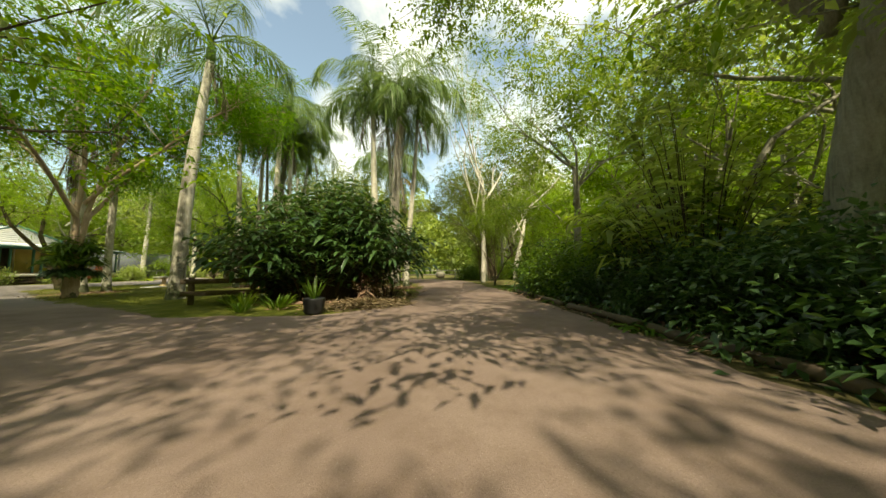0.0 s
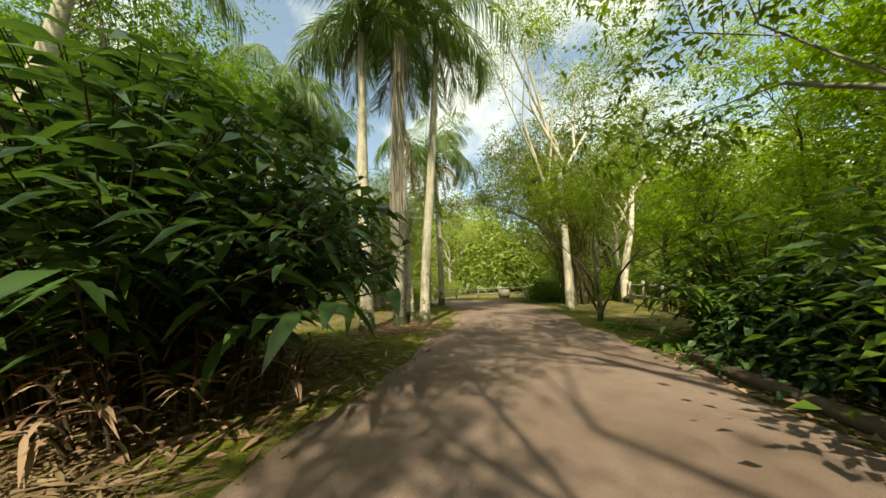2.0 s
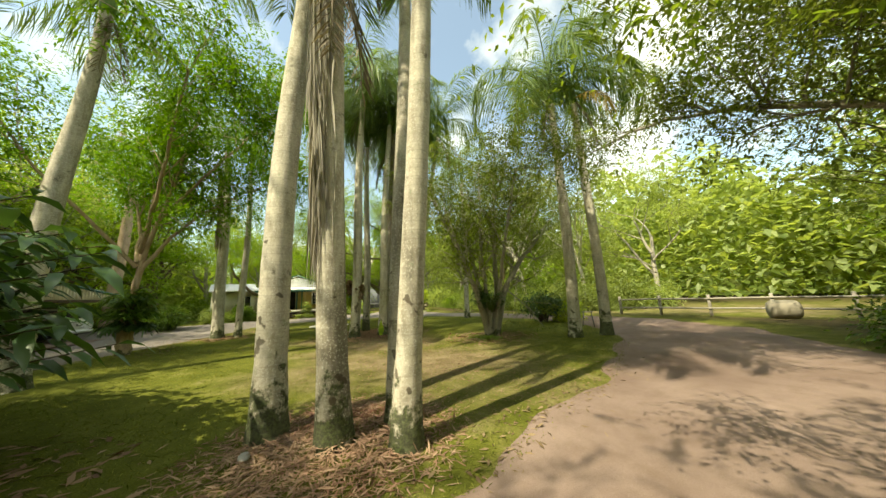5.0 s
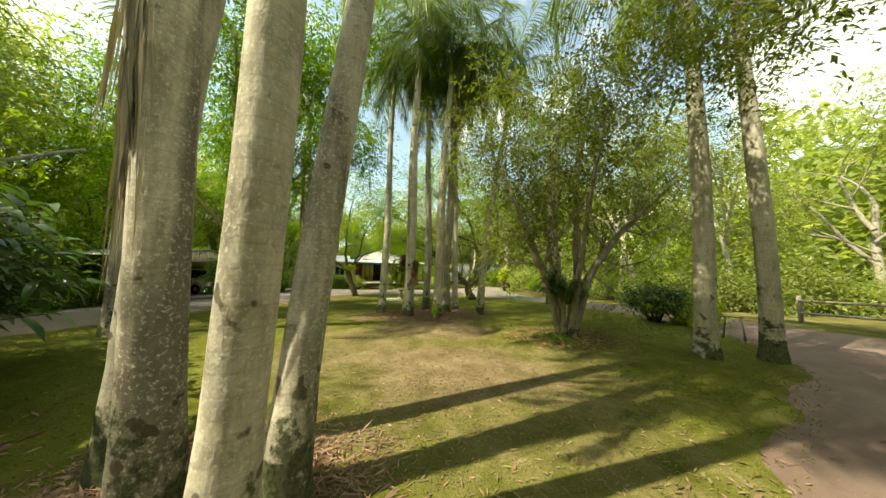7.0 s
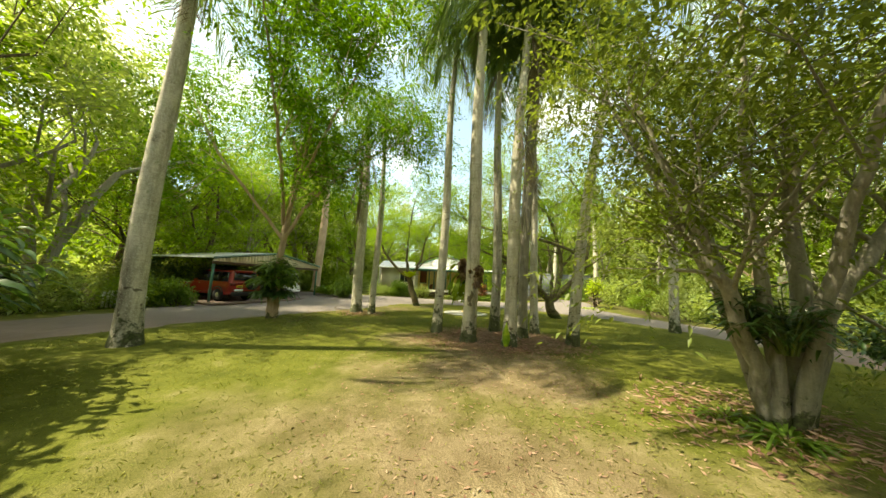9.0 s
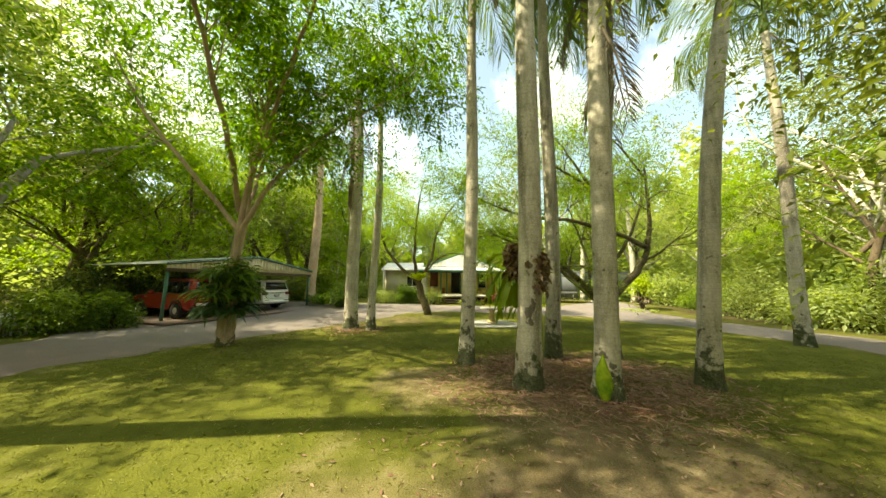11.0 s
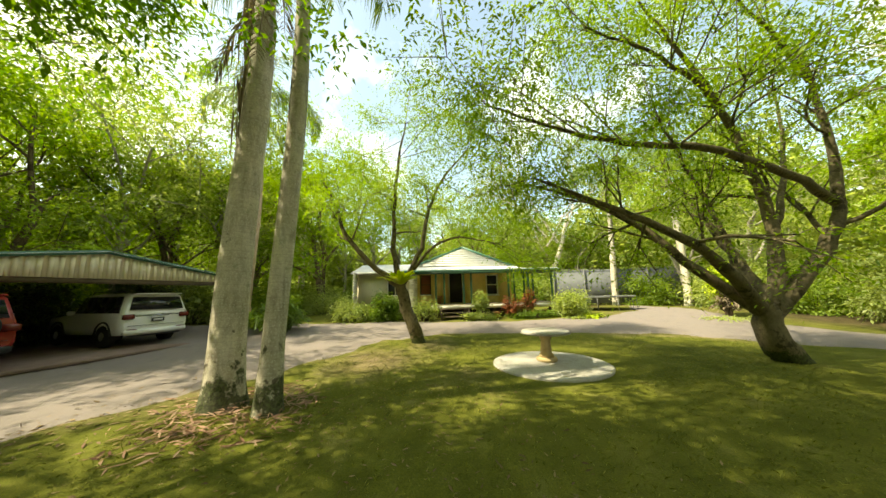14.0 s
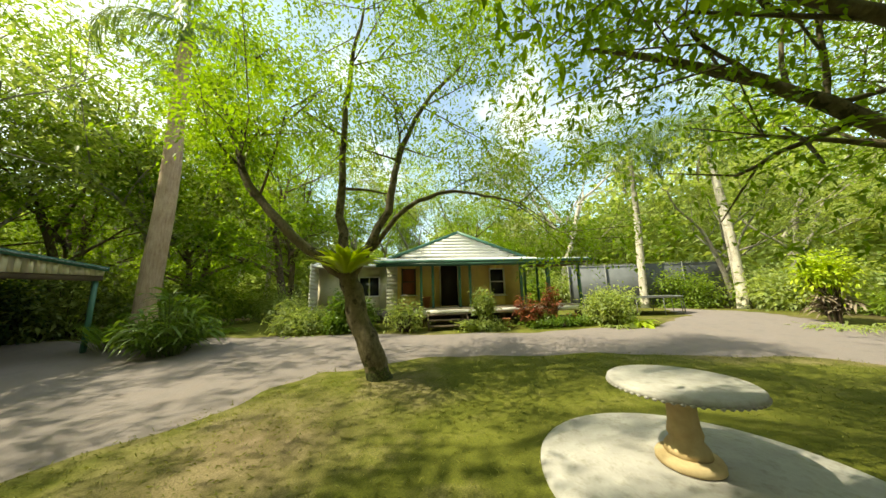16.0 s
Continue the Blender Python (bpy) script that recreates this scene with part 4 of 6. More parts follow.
for q, (x, y, n, L) in enumerate(((3.5, 4.9, 40, 0.55), (3.9, 14.6, 60, 0.8), (3.7, 9.0, 36, 0.5), (4.0, 16.8, 44, 0.7), (3.6, 1.8, 36, 0.6))):
    strap_clump("fern", "low fern clump at the road edge", x, y, n, L, 0.09, 130 + q, "leaf_shrub", group="roadside ferns", up=0.6)
for q, (x, y, n, L, mat) in enumerate(((-4.6, 8.2, 60, 0.7, "leaf_shrub"), (-5.9, 8.7, 50, 0.8, "leaf_mid"), (-6.9, 9.6, 40, 0.6, "leaf_shrub"), (-5.2, 7.6, 40, 0.45, "leaf_shrub"))):
    strap_clump("iris_clump", "upright clump of strap leaves by old fence", x, y, n, L, 0.05, 140 + q, mat, group="iris clumps", up=1.6, droop=0.3)
pot = solid("ribbed_pot", Geo().lathe([(0.2, 0.0), (0.235, 0.02), (0.225, 0.06), (0.245, 0.09), (0.232, 0.13), (0.252, 0.16), (0.24, 0.2), (0.26, 0.23), (0.248, 0.27), (0.268, 0.3), (0.255, 0.34), (0.27, 0.37), (0.25, 0.38), (0.235, 0.33)], sides=28), "black_plastic", "black ribbed plastic pot holding strap leaves", "pot", pose(-3.2, 7.35, 0.02), smooth=True)
strap_clump("iris_clump", "upright strap leaves growing in a black pot", -3.2, 7.35, 26, 0.75, 0.045, 145, "leaf_shrub", z=0.33, group="iris clumps", up=2.4, droop=0.15, spread=0.12)
rk = Geo().lathe([(0.1, 0.0), (0.19, 0.03), (0.17, 0.07), (0.06, 0.085)], sides=9)
solid("flat_stone", rk, "concrete", "pale flat stone on fallen fronds", "stone", pose(-3.0, 16.28, 0.05, 6, 4, 0) @ Matrix.Diagonal((0.55, 0.34, 0.4, 1)), smooth=True)
# old rail fence behind the shrub
rail = thing("rail_fence", "weathered dark timber rail fence", "fence", pose(-8.2, 9.6, 0, 0, 0, 24))
for q in range(3):
    part("post", Geo().box((q * 1.7, 0, 0.45), (0.14, 0.14, 0.95), bevel=0.02), "old_timber", rail)
for z in (0.38, 0.78):
    part("rail", Geo().box((1.7, -0.09, z), (3.9, 0.05, 0.16), bevel=0.01), "old_timber", rail)
# log edging
for q, (x, y, a, n) in enumerate(((3.66, 12.2, 90, 2.6), (3.5, 3.6, 88, 2.6), (3.58, 6.5, 91, 2.6), (3.62, 9.4, 87, 2.4))):
    zs_ = np.linspace(-n / 2, n / 2, 7)
    solid("edging_log", Geo().tube(np.stack([zs_, 0.03 * np.sin(zs_ * 3), 0 * zs_], 1), 0.085 + 0.01 * np.sin(zs_ * 5), 9), "old_timber", "half-buried brown log along the road edge", "log", pose(x, y, 0.05, 0, 0, a), "edging logs", smooth=True)
# big trunk at the roadside
tree("roadside_tree", "large pale-trunked tree leaning over the road", 6.2, 4.2, 58, [((0, 0, 0), (-0.02, 0.02, 1), 6.5, 0.42), ((0, 0, 5.2), (-0.7, 0.3, 1), 4.2, 0.15), ((0, 0, 5.6), (0.4, 0.6, 1), 4.0, 0.15), ((0, 0, 4.8), (-0.4, -0.7, 1), 3.6, 0.12), ((0, 0, 5.5), (-1.5, -0.3, 0.75), 4.8, 0.13), ((0, 0, 6.0), (-1.2, 0.7, 0.85), 5.0, 0.13)], ("bark_grey", "leaf_mid"), 3, 0.62, 0.3, 104, 0.15, 0.7, crook=0.12)
long_leaf_shrub("tall_shrub", "tall shrub with long drooping leaves over the road", 5.7, 7.6, (2.3, 2.0), 4.8, 122, 24, 14, 0.6, "leaf_mid", width=0.24, stem_mat="twig", inner=0.25, start=0.6)
# bamboo behind the gum
r_ = np.random.RandomState(9)
bam = thing("bamboo_clump", "arching clump of brown and green bamboo canes", "bamboo", pose(4.9, 26.4, 0))
P, D = [], []
for q in range(72):
    a, b = r_.uniform(0, 6.28), r_.uniform(0, 0.8)
    base = np.array([math.cos(a) * b, math.sin(a) * b, 0])
    out = np.array([math.cos(a), math.sin(a), 0]) * r_.uniform(0.6, 3.4) + (-0.5, 0.3, 0)
    h = r_.uniform(4.5, 9.5)
    s_ = np.linspace(0, 1, 8)
    pts = base + out[None] * (s_ ** 2)[:, None] + np.stack([0 * s_, 0 * s_, h * (1 - (1 - s_) ** 1.3)], 1)
    part("cane", Geo().tube(pts, np.linspace(0.03, 0.008, 8), 6, False), "bark_rough", bam, smooth=True)
    for k in range(150):
        i = r_.randint(2, 8)
        P.append(pts[i] + r_.normal(0, 0.4, 3))
        D.append(r_.normal(0, 1, 3) * (1, 1, 0.4))
part("foliage", Geo().leaves(P, D, r_.uniform(0.15, 0.3, len(P)), 0.045, 0.4, 0.1, r_), "leaf_olive", bam)

# ---- the lawn's smaller plants ----
leafy_shrub("cycad_shrub", "dark rounded shrub on short forked trunks", -8.8, 31.5, (0.9, 0.9), 1.75, 150, 3800, 0.16, "leaf_dark", low=0.45)
leafy_shrub("lime_shrub", "yellow-green leafy shrub by the driveway", -7.7, 32.4, (0.75, 0.75), 1.4, 151, 1800, 0.16, "leaf_lime")
strap_clump("lily_clump", "clump of green strap leaves at a tree base", -6.85, 24.6, 90, 0.6, 0.05, 152, "leaf_shrub", up=0.9)
strap_clump("lily_clump", "clump of green strap leaves at a tree base", -7.5, 24.45, 60, 0.5, 0.05, 153, "leaf_mid", up=0.9)
for q, (dx, dy, z, s_) in enumerate(((0.42, -0.2, 1.15, 0.55), (-0.1, 0.4, 1.0, 0.6), (0.1, -0.45, 1.25, 0.4))):
    long_leaf_shrub("tree_fern_epiphyte", "dark epiphyte fern gripping grey stems", -7.3 + dx, 25.0 + dy, (s_ * 1.2, s_ * 1.2), 0.95, 160 + q, 34, 9, 0.3, "leaf_dark", "trunk epiphytes", category="fern", z=z, width=0.16)
# fern nests and staghorn
strap_clump("nest_fern", "bright lime bird's nest fern in a fork", -24.15, 18.38, 95, 0.9, 0.15, 170, "leaf_lime", z=2.15, up=1.2, category="fern", spread=0.12, droop=0.35)
stag = thing("staghorn_fern", "large staghorn fern with brown shields on a palm", "fern", pose(-12.4, 21.04, 0))
r_ = np.random.RandomState(171)
for a0, z0, z1, k0, n in ((3.75, 2.05, 2.75, 0.34, 300), (0.9, 1.85, 2.5, 0.3, 200), (2.4, 2.0, 2.6, 0.28, 120)):
    a = a0 + r_.normal(0, 0.42, n)
    k = k0 * r_.uniform(0.6, 1.2, n)
    p = np.stack([np.cos(a) * k, np.sin(a) * k, r_.uniform(z0, z1, n)], 1)
    d = np.stack([np.cos(a) * 0.6, np.sin(a) * 0.6, r_.uniform(-1.1, 0.9, n)], 1) + r_.normal(0, 0.6, (n, 3))
    part("shield", Geo().leaves(p, d, r_.uniform(0.06, 0.16, n), r_.uniform(0.05, 0.13, n), 0.35, 0.7, r_, 2), "shield", stag, "brown papery shield fronds", True)


def strip(g, pts, widths, side):
    """A thin bent strap along pts."""
    p, w_ = np.array(pts, float), np.array(widths, float)[:, None]
    side = unit(side)
    lift = np.array([0, 0, 0.12])
    v = np.stack([p - side * w_ / 2 + lift * w_, p, p + side * w_ / 2 + lift * w_], 1).reshape(-1, 3)
    i = np.arange(len(p) - 1)[:, None] * 3 + np.arange(2)[None]
    g.add(v, np.stack([i, i + 1, i + 4, i + 3], -1).reshape(-1, 4))


def antler(g, r, p, d, length, width, droop, forks):
    """A frond that widens and forks into lobes."""
    pts = [np.array(p, float)]
    d = unit(d)
    for q in range(4):
        d = unit(d + np.array([0, 0, -droop / 4]))
        pts.append(pts[-1] + d * length / 4)
    side = unit(np.cross(d, [0.1, 0.2, 1.0]))
    strip(g, pts, np.array([0.45, 0.7, 0.9, 1.0, 0.75 if forks else 0.1]) * width, side)
    if forks:
        for k in (-1, 0, 1) if forks > 1 else (-1, 1):
            antler(g, r, pts[-1] - d * 0.03 + side * k * width * 0.25, d + side * k * r.uniform(0.35, 0.6), length * r.uniform(0.5, 0.8), width * 0.5, droop * 0.8, forks - 1)


for q, (a, z, dz, L, w_, dr_) in enumerate(((3.9, 2.55, 0.35, 0.42, 0.2, 0.5), (4.5, 2.45, 0.1, 0.34, 0.16, 0.9), (3.3, 2.5, 0.5, 0.4, 0.17, 0.6), (1.3, 2.3, 0.2, 0.6, 0.13, 0.3), (0.7, 2.2, 0.0, 0.5, 0.12, 0.5), (4.2, 2.3, -0.3, 0.5, 0.2, 1.2))):
    g = Geo()
    antler(g, r_, (0.36 * math.cos(a), 0.36 * math.sin(a), z), (math.cos(a), math.sin(a), dz), L, w_, dr_, 2)
    part("antler_frond", g, "leaf_stag", stag, "broad forked green frond", True)
for q in range(26):
    a = r_.uniform(3.0, 4.9)
    g = Geo()
    antler(g, r_, (0.36 * math.cos(a), 0.36 * math.sin(a), r_.uniform(1.8, 2.25)), (0.35 * math.cos(a), 0.35 * math.sin(a), -0.5), r_.uniform(0.3, 0.5), r_.uniform(0.06, 0.12), 0.9, 1)
    part("hanging_frond", g, "leaf_stag", stag, "forked hanging green frond", True)
# a sheet for the lime moss on a palm base, sunlight in its colour
s_ = np.linspace(0, 1, 9)
g = Geo()
va = []
for t_ in s_:
    w_ = 0.12 * math.sin(math.pi * min(1, 0.15 + t_ * 0.85)) + 0.02
    for u in np.linspace(-1, 1, 7):
        va.append((0.25 * math.cos(u * 0.9) + 0.03 - 0.08 * t_, w_ * u, 0.04 + 0.75 * t_))
ii = np.arange(8)[:, None] * 7 + np.arange(6)[None]
g.add(va, np.stack([ii, ii + 1, ii + 8, ii + 7], -1).reshape(-1, 4))
sheath = solid("palm_sheath", g, "moss_sunlit", "bright lime moss on a palm base, sunlight in its colour", "palm sheath", pose(-12.0, 22.25, float(ground_z(-12.0, 22.25)), 0, 0, -35), smooth=True)
sheath.modifiers.new("thick", "SOLIDIFY").thickness = 0.012

# ---- litter and grass ----


def litter(name, label, x, y, rx, ry, n, seed, size, mat, hill=0.06, width=0.3):
    r = np.random.RandomState(seed)
    a, u = r.uniform(0, 6.28, n), np.sqrt(r.uniform(0, 1, n)) * (1 + 0.25 * np.sin(3 * r.uniform(0, 6.28, n)))
    px, py = x + rx * u * np.cos(a), y + ry * u * np.sin(a)
    z = ground_z(px, py) + 0.012 + hill * np.clip(1 - u * u, 0, 1) * r.uniform(0.2, 1, n)
    d = np.stack([r.normal(0, 1, n), r.normal(0, 1, n), r.normal(0, 0.12, n)], 1)
    L = size * r.uniform(0.5, 1.5, n)
    return solid(name, Geo().leaves(np.stack([px, py, z], 1), d, L, L * width, 0.02, 0.1, r), mat, label, "leaf litter", kind="stuff")


litter("leaf_litter", "red-brown fallen fronds round the palm clump", -2.8, 17.25, 1.4, 1.5, 8000, 201, 0.13, "litter", 0.1, 0.12)
litter("leaf_litter", "red-brown mulch of fallen fronds between palms", -13.1, 22.3, 2.2, 2.7, 15000, 202, 0.15, "litter", 0.1, 0.11)
litter("leaf_litter", "brown fallen fronds round two palms", -19.2, 16.1, 1.3, 1.3, 900, 203, 0.2, "litter", 0.08, 0.14)
litter("leaf_litter", "red-brown leaf litter round a tree", -7.3, 25.0, 1.7, 1.7, 1200, 204, 0.16, "litter", 0.05, 0.2)
litter("leaf_litter", "heap of pale dry fronds at shrub base", -2.3, 8.9, 1.4, 1.2, 2600, 205, 0.26, "straw", 0.2, 0.1)
litter("leaf_litter", "brown leaf litter under the shrub", -3.6, 11.5, 2.4, 3.2, 2600, 206, 0.2, "litter", 0.08, 0.25)
litter("leaf_litter", "scattered brown leaves on worn lawn", -8.0, 21.0, 5.5, 3.2, 2600, 207, 0.065, "litter", 0.01, 0.3)
litter("leaf_litter", "brown leaf litter at the wood's edge", 4.6, 8.5, 1.3, 8.5, 4200, 208, 0.13, "litter", 0.03, 0.35)
litter("leaf_litter", "brown twigs and leaves fallen on the lawn", -3.4, 20.6, 2.6, 2.8, 2600, 211, 0.09, "straw", 0.01, 0.12)
litter("leaf_litter", "pale dry leaves scattered under lawn palms", -15.5, 18.5, 4.5, 3.0, 1500, 212, 0.07, "straw", 0.01, 0.25)
litter("leaf_litter", "scattered pale leaves along the driveway edge", -1.3, 17, 0.7, 8, 900, 209, 0.1, "straw", 0.01, 0.3)
litter("leaf_litter", "scattered pale leaves along the driveway edge", -18.5, 13.8, 4.5, 0.9, 700, 210, 0.1, "straw", 0.01, 0.3)


def grass(seed, n, x0, x1, y0, y1, size):
    r = np.random.RandomState(seed)
    x, y = r.uniform(x0, x1, n), r.uniform(y0, y1, n)
    keep = (signed(x, y, ISLAND) > -0.25) & (wave(x, y, 0.9, 21) + r.uniform(-0.8, 0.8, n) > -0.35)
    for mx, my, mr in ((-3.1, 17.15, 1.2), (-13.4, 22.4, 1.9), (-3.6, 11, 2.2)):
        keep &= np.hypot(x - mx, y - my) > mr
    x, y = x[keep], y[keep]
    d = np.stack([r.normal(0, 0.7, len(x)), r.normal(0, 0.7, len(x)), np.full(len(x), 0.8)], 1)
    return Geo().leaves(np.stack([x, y, ground_z(x, y)], 1), d, size * r.uniform(0.5, 1.3, len(x)), 0.012, 0.4, 0.1, r)


solid("grass", grass(301, 90000, -25.5, -0.8, 10, 31, 0.07), "grass", "short mown green grass blades", "grass", kind="stuff")

# ---- stone table ----
slab = solid("paving_slab", Geo().lathe([(1.38, -0.05), (1.38, 0.035), (1.34, 0.05)], sides=64), "concrete", "round pale concrete slab set in the lawn", "slab", pose(-21.0, 22.25, 0.0))
tab = thing("garden_table", "round pale stone garden table on carved pedestal", "table", pose(-21.2, 22.27, 0.05) @ Matrix.Diagonal((0.9, 0.9, 1, 1)))
part("tabletop", Geo().lathe([(0.24, 0.645), (0.5, 0.67), (0.64, 0.685), (0.662, 0.7), (0.655, 0.73), (0.635, 0.742), (0.3, 0.748)], sides=56), "concrete", tab, "weathered white stone top", True)
rim = Geo()
for q in range(60):
    a = q * math.pi / 30
    rim.lathe([(0.012, -0.014), (0.026, 0.0), (0.012, 0.014)], (0.648 * math.cos(a), 0.648 * math.sin(a), 0.69), 6)
part("rim_moulding", rim, "concrete", tab, "worn scalloped edge moulding")["kind"] = "stuff"
part("pedestal", Geo().lathe([(0.2, 0.1), (0.19, 0.16), (0.14, 0.22), (0.155, 0.27), (0.135, 0.36), (0.13, 0.5), (0.165, 0.58), (0.2, 0.62), (0.22, 0.645)], sides=24), "sandstone", tab, "turned ochre stone pedestal", True)
part("foot", Geo().lathe([(0.25, 0.0), (0.285, 0.015), (0.285, 0.06), (0.27, 0.085), (0.22, 0.1)], sides=36), "sandstone", tab, "round ochre stone foot", True)

# ---- house ----
HZ = 0.42
house = thing("house", "yellow timber cottage with white iron roof and green veranda", "house", pose(0, 0, 0))
X0 = -32.0
g = Geo()


def wall_y(g, x, y0, y1, z0, z1, holes, thick=0.14):
    """A wall across y with rectangular openings."""
    ys = sorted({y0, y1, *[h[0] for h in holes], *[h[1] for h in holes]})
    for a, b in zip(ys, ys[1:]):
        cut = [h for h in holes if h[0] <= a and b <= h[1]]
        z = z0
        for h in cut:
            if h[2] > z:
                g.box((x, (a + b) / 2, (z + h[2]) / 2), (thick, b - a, h[2] - z))
            z = h[3]
        g.box((x, (a + b) / 2, (z + z1) / 2), (thick, b - a, z1 - z))


DOOR = (20.95, 21.78, 1.17, 3.22)
WIN = [(23.38, 24.1, 1.65, 2.9), (19.1, 19.72, 1.75, 2.95)]
wall_y(g, X0, 18.7, 25.0, 1.0, 3.5, [DOOR, *WIN])
g.box((-36, 25.0, 2.25), (7.86, 0.14, 2.5))
g.box((-40, 21.85, 2.25), (0.14, 6.44, 2.5))
part("wall", g, "wall_yellow", house, "pale yellow painted wall")
g = Geo()
wall_y(g, -33.0, 14.9, 18.62, 0.9, 3.3, [(16.9, 17.9, 1.7, 2.7)])
part("wall", g, "wall_cream", house, "cream side wing wall")
# near-black box paints in the shade beneath the floor
part("foundation", Geo().box((-36.2, 20.0, 0.65), (7.4, 9.8, 0.7)), "door_and_shade", house, "dark box standing in for underfloor shade")
for q in range(14):
    part("weatherboard", Geo().box((-31.92, 18.62, 1.08 + q * 0.17), (0.05, 0.5, 0.165), pose(0, 0, 0, 0, 6, 0)), "board_white", house)
for q in range(14):
    part("weatherboard", Geo().box((-33.0, 14.88, 1.0 + q * 0.17), (2.2, 0.05, 0.165), pose(0, 0, 0, 6, 0, 0)), "board_white", house)
dr = part("door", Geo().box((X0 - 0.03, 21.365, 2.195), (0.05, 0.81, 2.03)), "door_and_shade", house, "dark open doorway screen")
part("door_frame", Geo().box((X0 + 0.075, 20.92, 2.22), (0.03, 0.07, 2.1)).box((X0 + 0.075, 21.81, 2.22), (0.03, 0.07, 2.1)).box((X0 + 0.075, 21.365, 3.28), (0.03, 0.96, 0.08)), "wall_cream", dr)
for (a, b, c, d_), mt in zip(WIN, ("window_glass", "curtain")):
    w_ = part("window", Geo().box((X0 - 0.03, (a + b) / 2, (c + d_) / 2), (0.02, b - a, d_ - c)), mt, house, "double-hung sash window" if mt == "window_glass" else "window with red-brown curtain")
    fr = Geo()
    for yy in (a, b):
        fr.box((X0 + 0.06, yy, (c + d_) / 2), (0.06, 0.07, d_ - c + 0.08))
    for zz in (c, (c + d_) / 2, d_):
        fr.box((X0 + 0.058, (a + b) / 2, zz), (0.05, b - a, 0.05))
    part("frame", fr, "trim_white" if mt == "window_glass" else "old_timber", w_)
    part("sill", Geo().box((X0 + 0.11, (a + b) / 2, c - 0.05), (0.1, b - a + 0.16, 0.04)), "trim_white", w_)
w_ = part("window", Geo().box((-33.03, 17.4, 2.2), (0.02, 1.0, 1.0)), "window_glass", house)
part("frame", Geo().box((-32.92, 17.4, 1.72), (0.05, 1.1, 0.06)).box((-32.92, 17.4, 2.68), (0.05, 1.1, 0.06)).box((-32.92, 16.9, 2.2), (0.05, 0.06, 0.9)).box((-32.92, 17.9, 2.2), (0.05, 0.06, 0.9)).box((-32.92, 17.4, 2.2), (0.05, 0.05, 0.9)), "trim_white", w_)


def corrugated(a, b, c, d_, pitch=0.15, amp=0.018, thick=0.02):
    """An iron sheet between eave a-b and ridge d-c, with its ribs from eave to ridge."""
    a, b, c, d_ = (np.array(v, float) for v in (a, b, c, d_))
    n = max(4, int(np.linalg.norm(b - a) / pitch) * 4)
    nrm = unit(np.cross(b - a, d_ - a))
    if nrm[2] < 0:
        nrm = -nrm
    u = np.linspace(0, 1, n + 1)[:, None]
    off = amp * np.sin(np.linspace(0, n / 4 * 2 * np.pi, n + 1))[:, None] * nrm
    lo, hi = a + (b - a) * u + off, d_ + (c - d_) * u + off
    v = np.concatenate([lo, hi, lo - nrm * thick, hi - nrm * thick])
    i = np.arange(n)
    m = n + 1
    f = np.concatenate([np.stack([i, i + 1, m + i + 1, m + i], 1), np.stack([2 * m + i + 1, 2 * m + i, 3 * m + i, 3 * m + i + 1], 1), np.stack([i, 2 * m + i, 2 * m + i + 1, i + 1], 1)])
    return Geo().add(v, f)


GX, GA, GB, GM, GT = -31.9, 18.7, 25.0, 21.85, 4.72
for a, b, c, d_ in (((GX, GA - 0.25, 3.44), (-40, GA - 0.25, 3.44), (-40, GM, GT), (GX, GM, GT)), ((GX, GB + 0.25, 3.44), (-40, GB + 0.25, 3.44), (-40, GM, GT), (GX, GM, GT)),
                    ((-29.85, 18.0, 3.12), (-29.85, 25.3, 3.12), (-31.9, 25.3, 3.48), (-31.9, 18.0, 3.48)), ((-29.85, 25.32, 3.14), (-29.85, 27.3, 3.14), (-33.5, 27.3, 3.4), (-33.5, 25.32, 3.4)), ((-32.4, 14.6, 3.25), (-32.4, 18.38, 3.25), (-36, 18.38, 4.1), (-36, 14.6, 4.1))):
    part("roof", corrugated(a, b, c, d_), "roof_iron", house, "white corrugated iron roof")
part("gutter", Geo().box((-29.8, 22.65, 3.06), (0.1, 9.4, 0.12), bevel=0.02), "trim_green", house, "dark green gutter")
part("gutter", Geo().box((-32.36, 16.5, 3.2), (0.1, 3.8, 0.12), bevel=0.02), "trim_white", house)
part("ridge_capping", Geo().tube([(GX, GM, GT + 0.05), (-40, GM, GT + 0.05)], 0.06, 8), "trim_green", house, "green roof ridge capping", True)
for q in range(8):
    z = 3.52 + 0.15 * q
    half = (GB - GA) / 2 * (GT - z - 0.06) / (GT - 3.44)
    part("gable_board", Geo().box((GX - 0.02, GM, z + 0.07), (0.04, 2 * half, 0.148), pose(0, 0, 0, 0, 7, 0)), "trim_white", house, "white gable weatherboard")
rake = math.degrees(math.atan2(GT - 3.44, (GB - GA) / 2 + 0.25))
for sy in (-1, 1):
    part("barge_board", Geo().box((0, 0, 0), (0.05, 3.72, 0.13), pose(0, 0, 0, -sy * rake, 0, 0), bevel=0.008), "trim_green", house, "dark green barge board", m=pose(GX + 0.05, GM + sy * 1.7, (GT + 3.44) / 2 + 0.03))
part("gable_backing", Geo().add([(GX - 0.06, GA, 3.44), (GX - 0.06, GB, 3.44), (GX - 0.06, GM, GT - 0.03), (GX - 0.12, GA, 3.44), (GX - 0.12, GB, 3.44), (GX - 0.12, GM, GT - 0.03)], [[0, 1, 2], [3, 5, 4]]), "board_white", house)
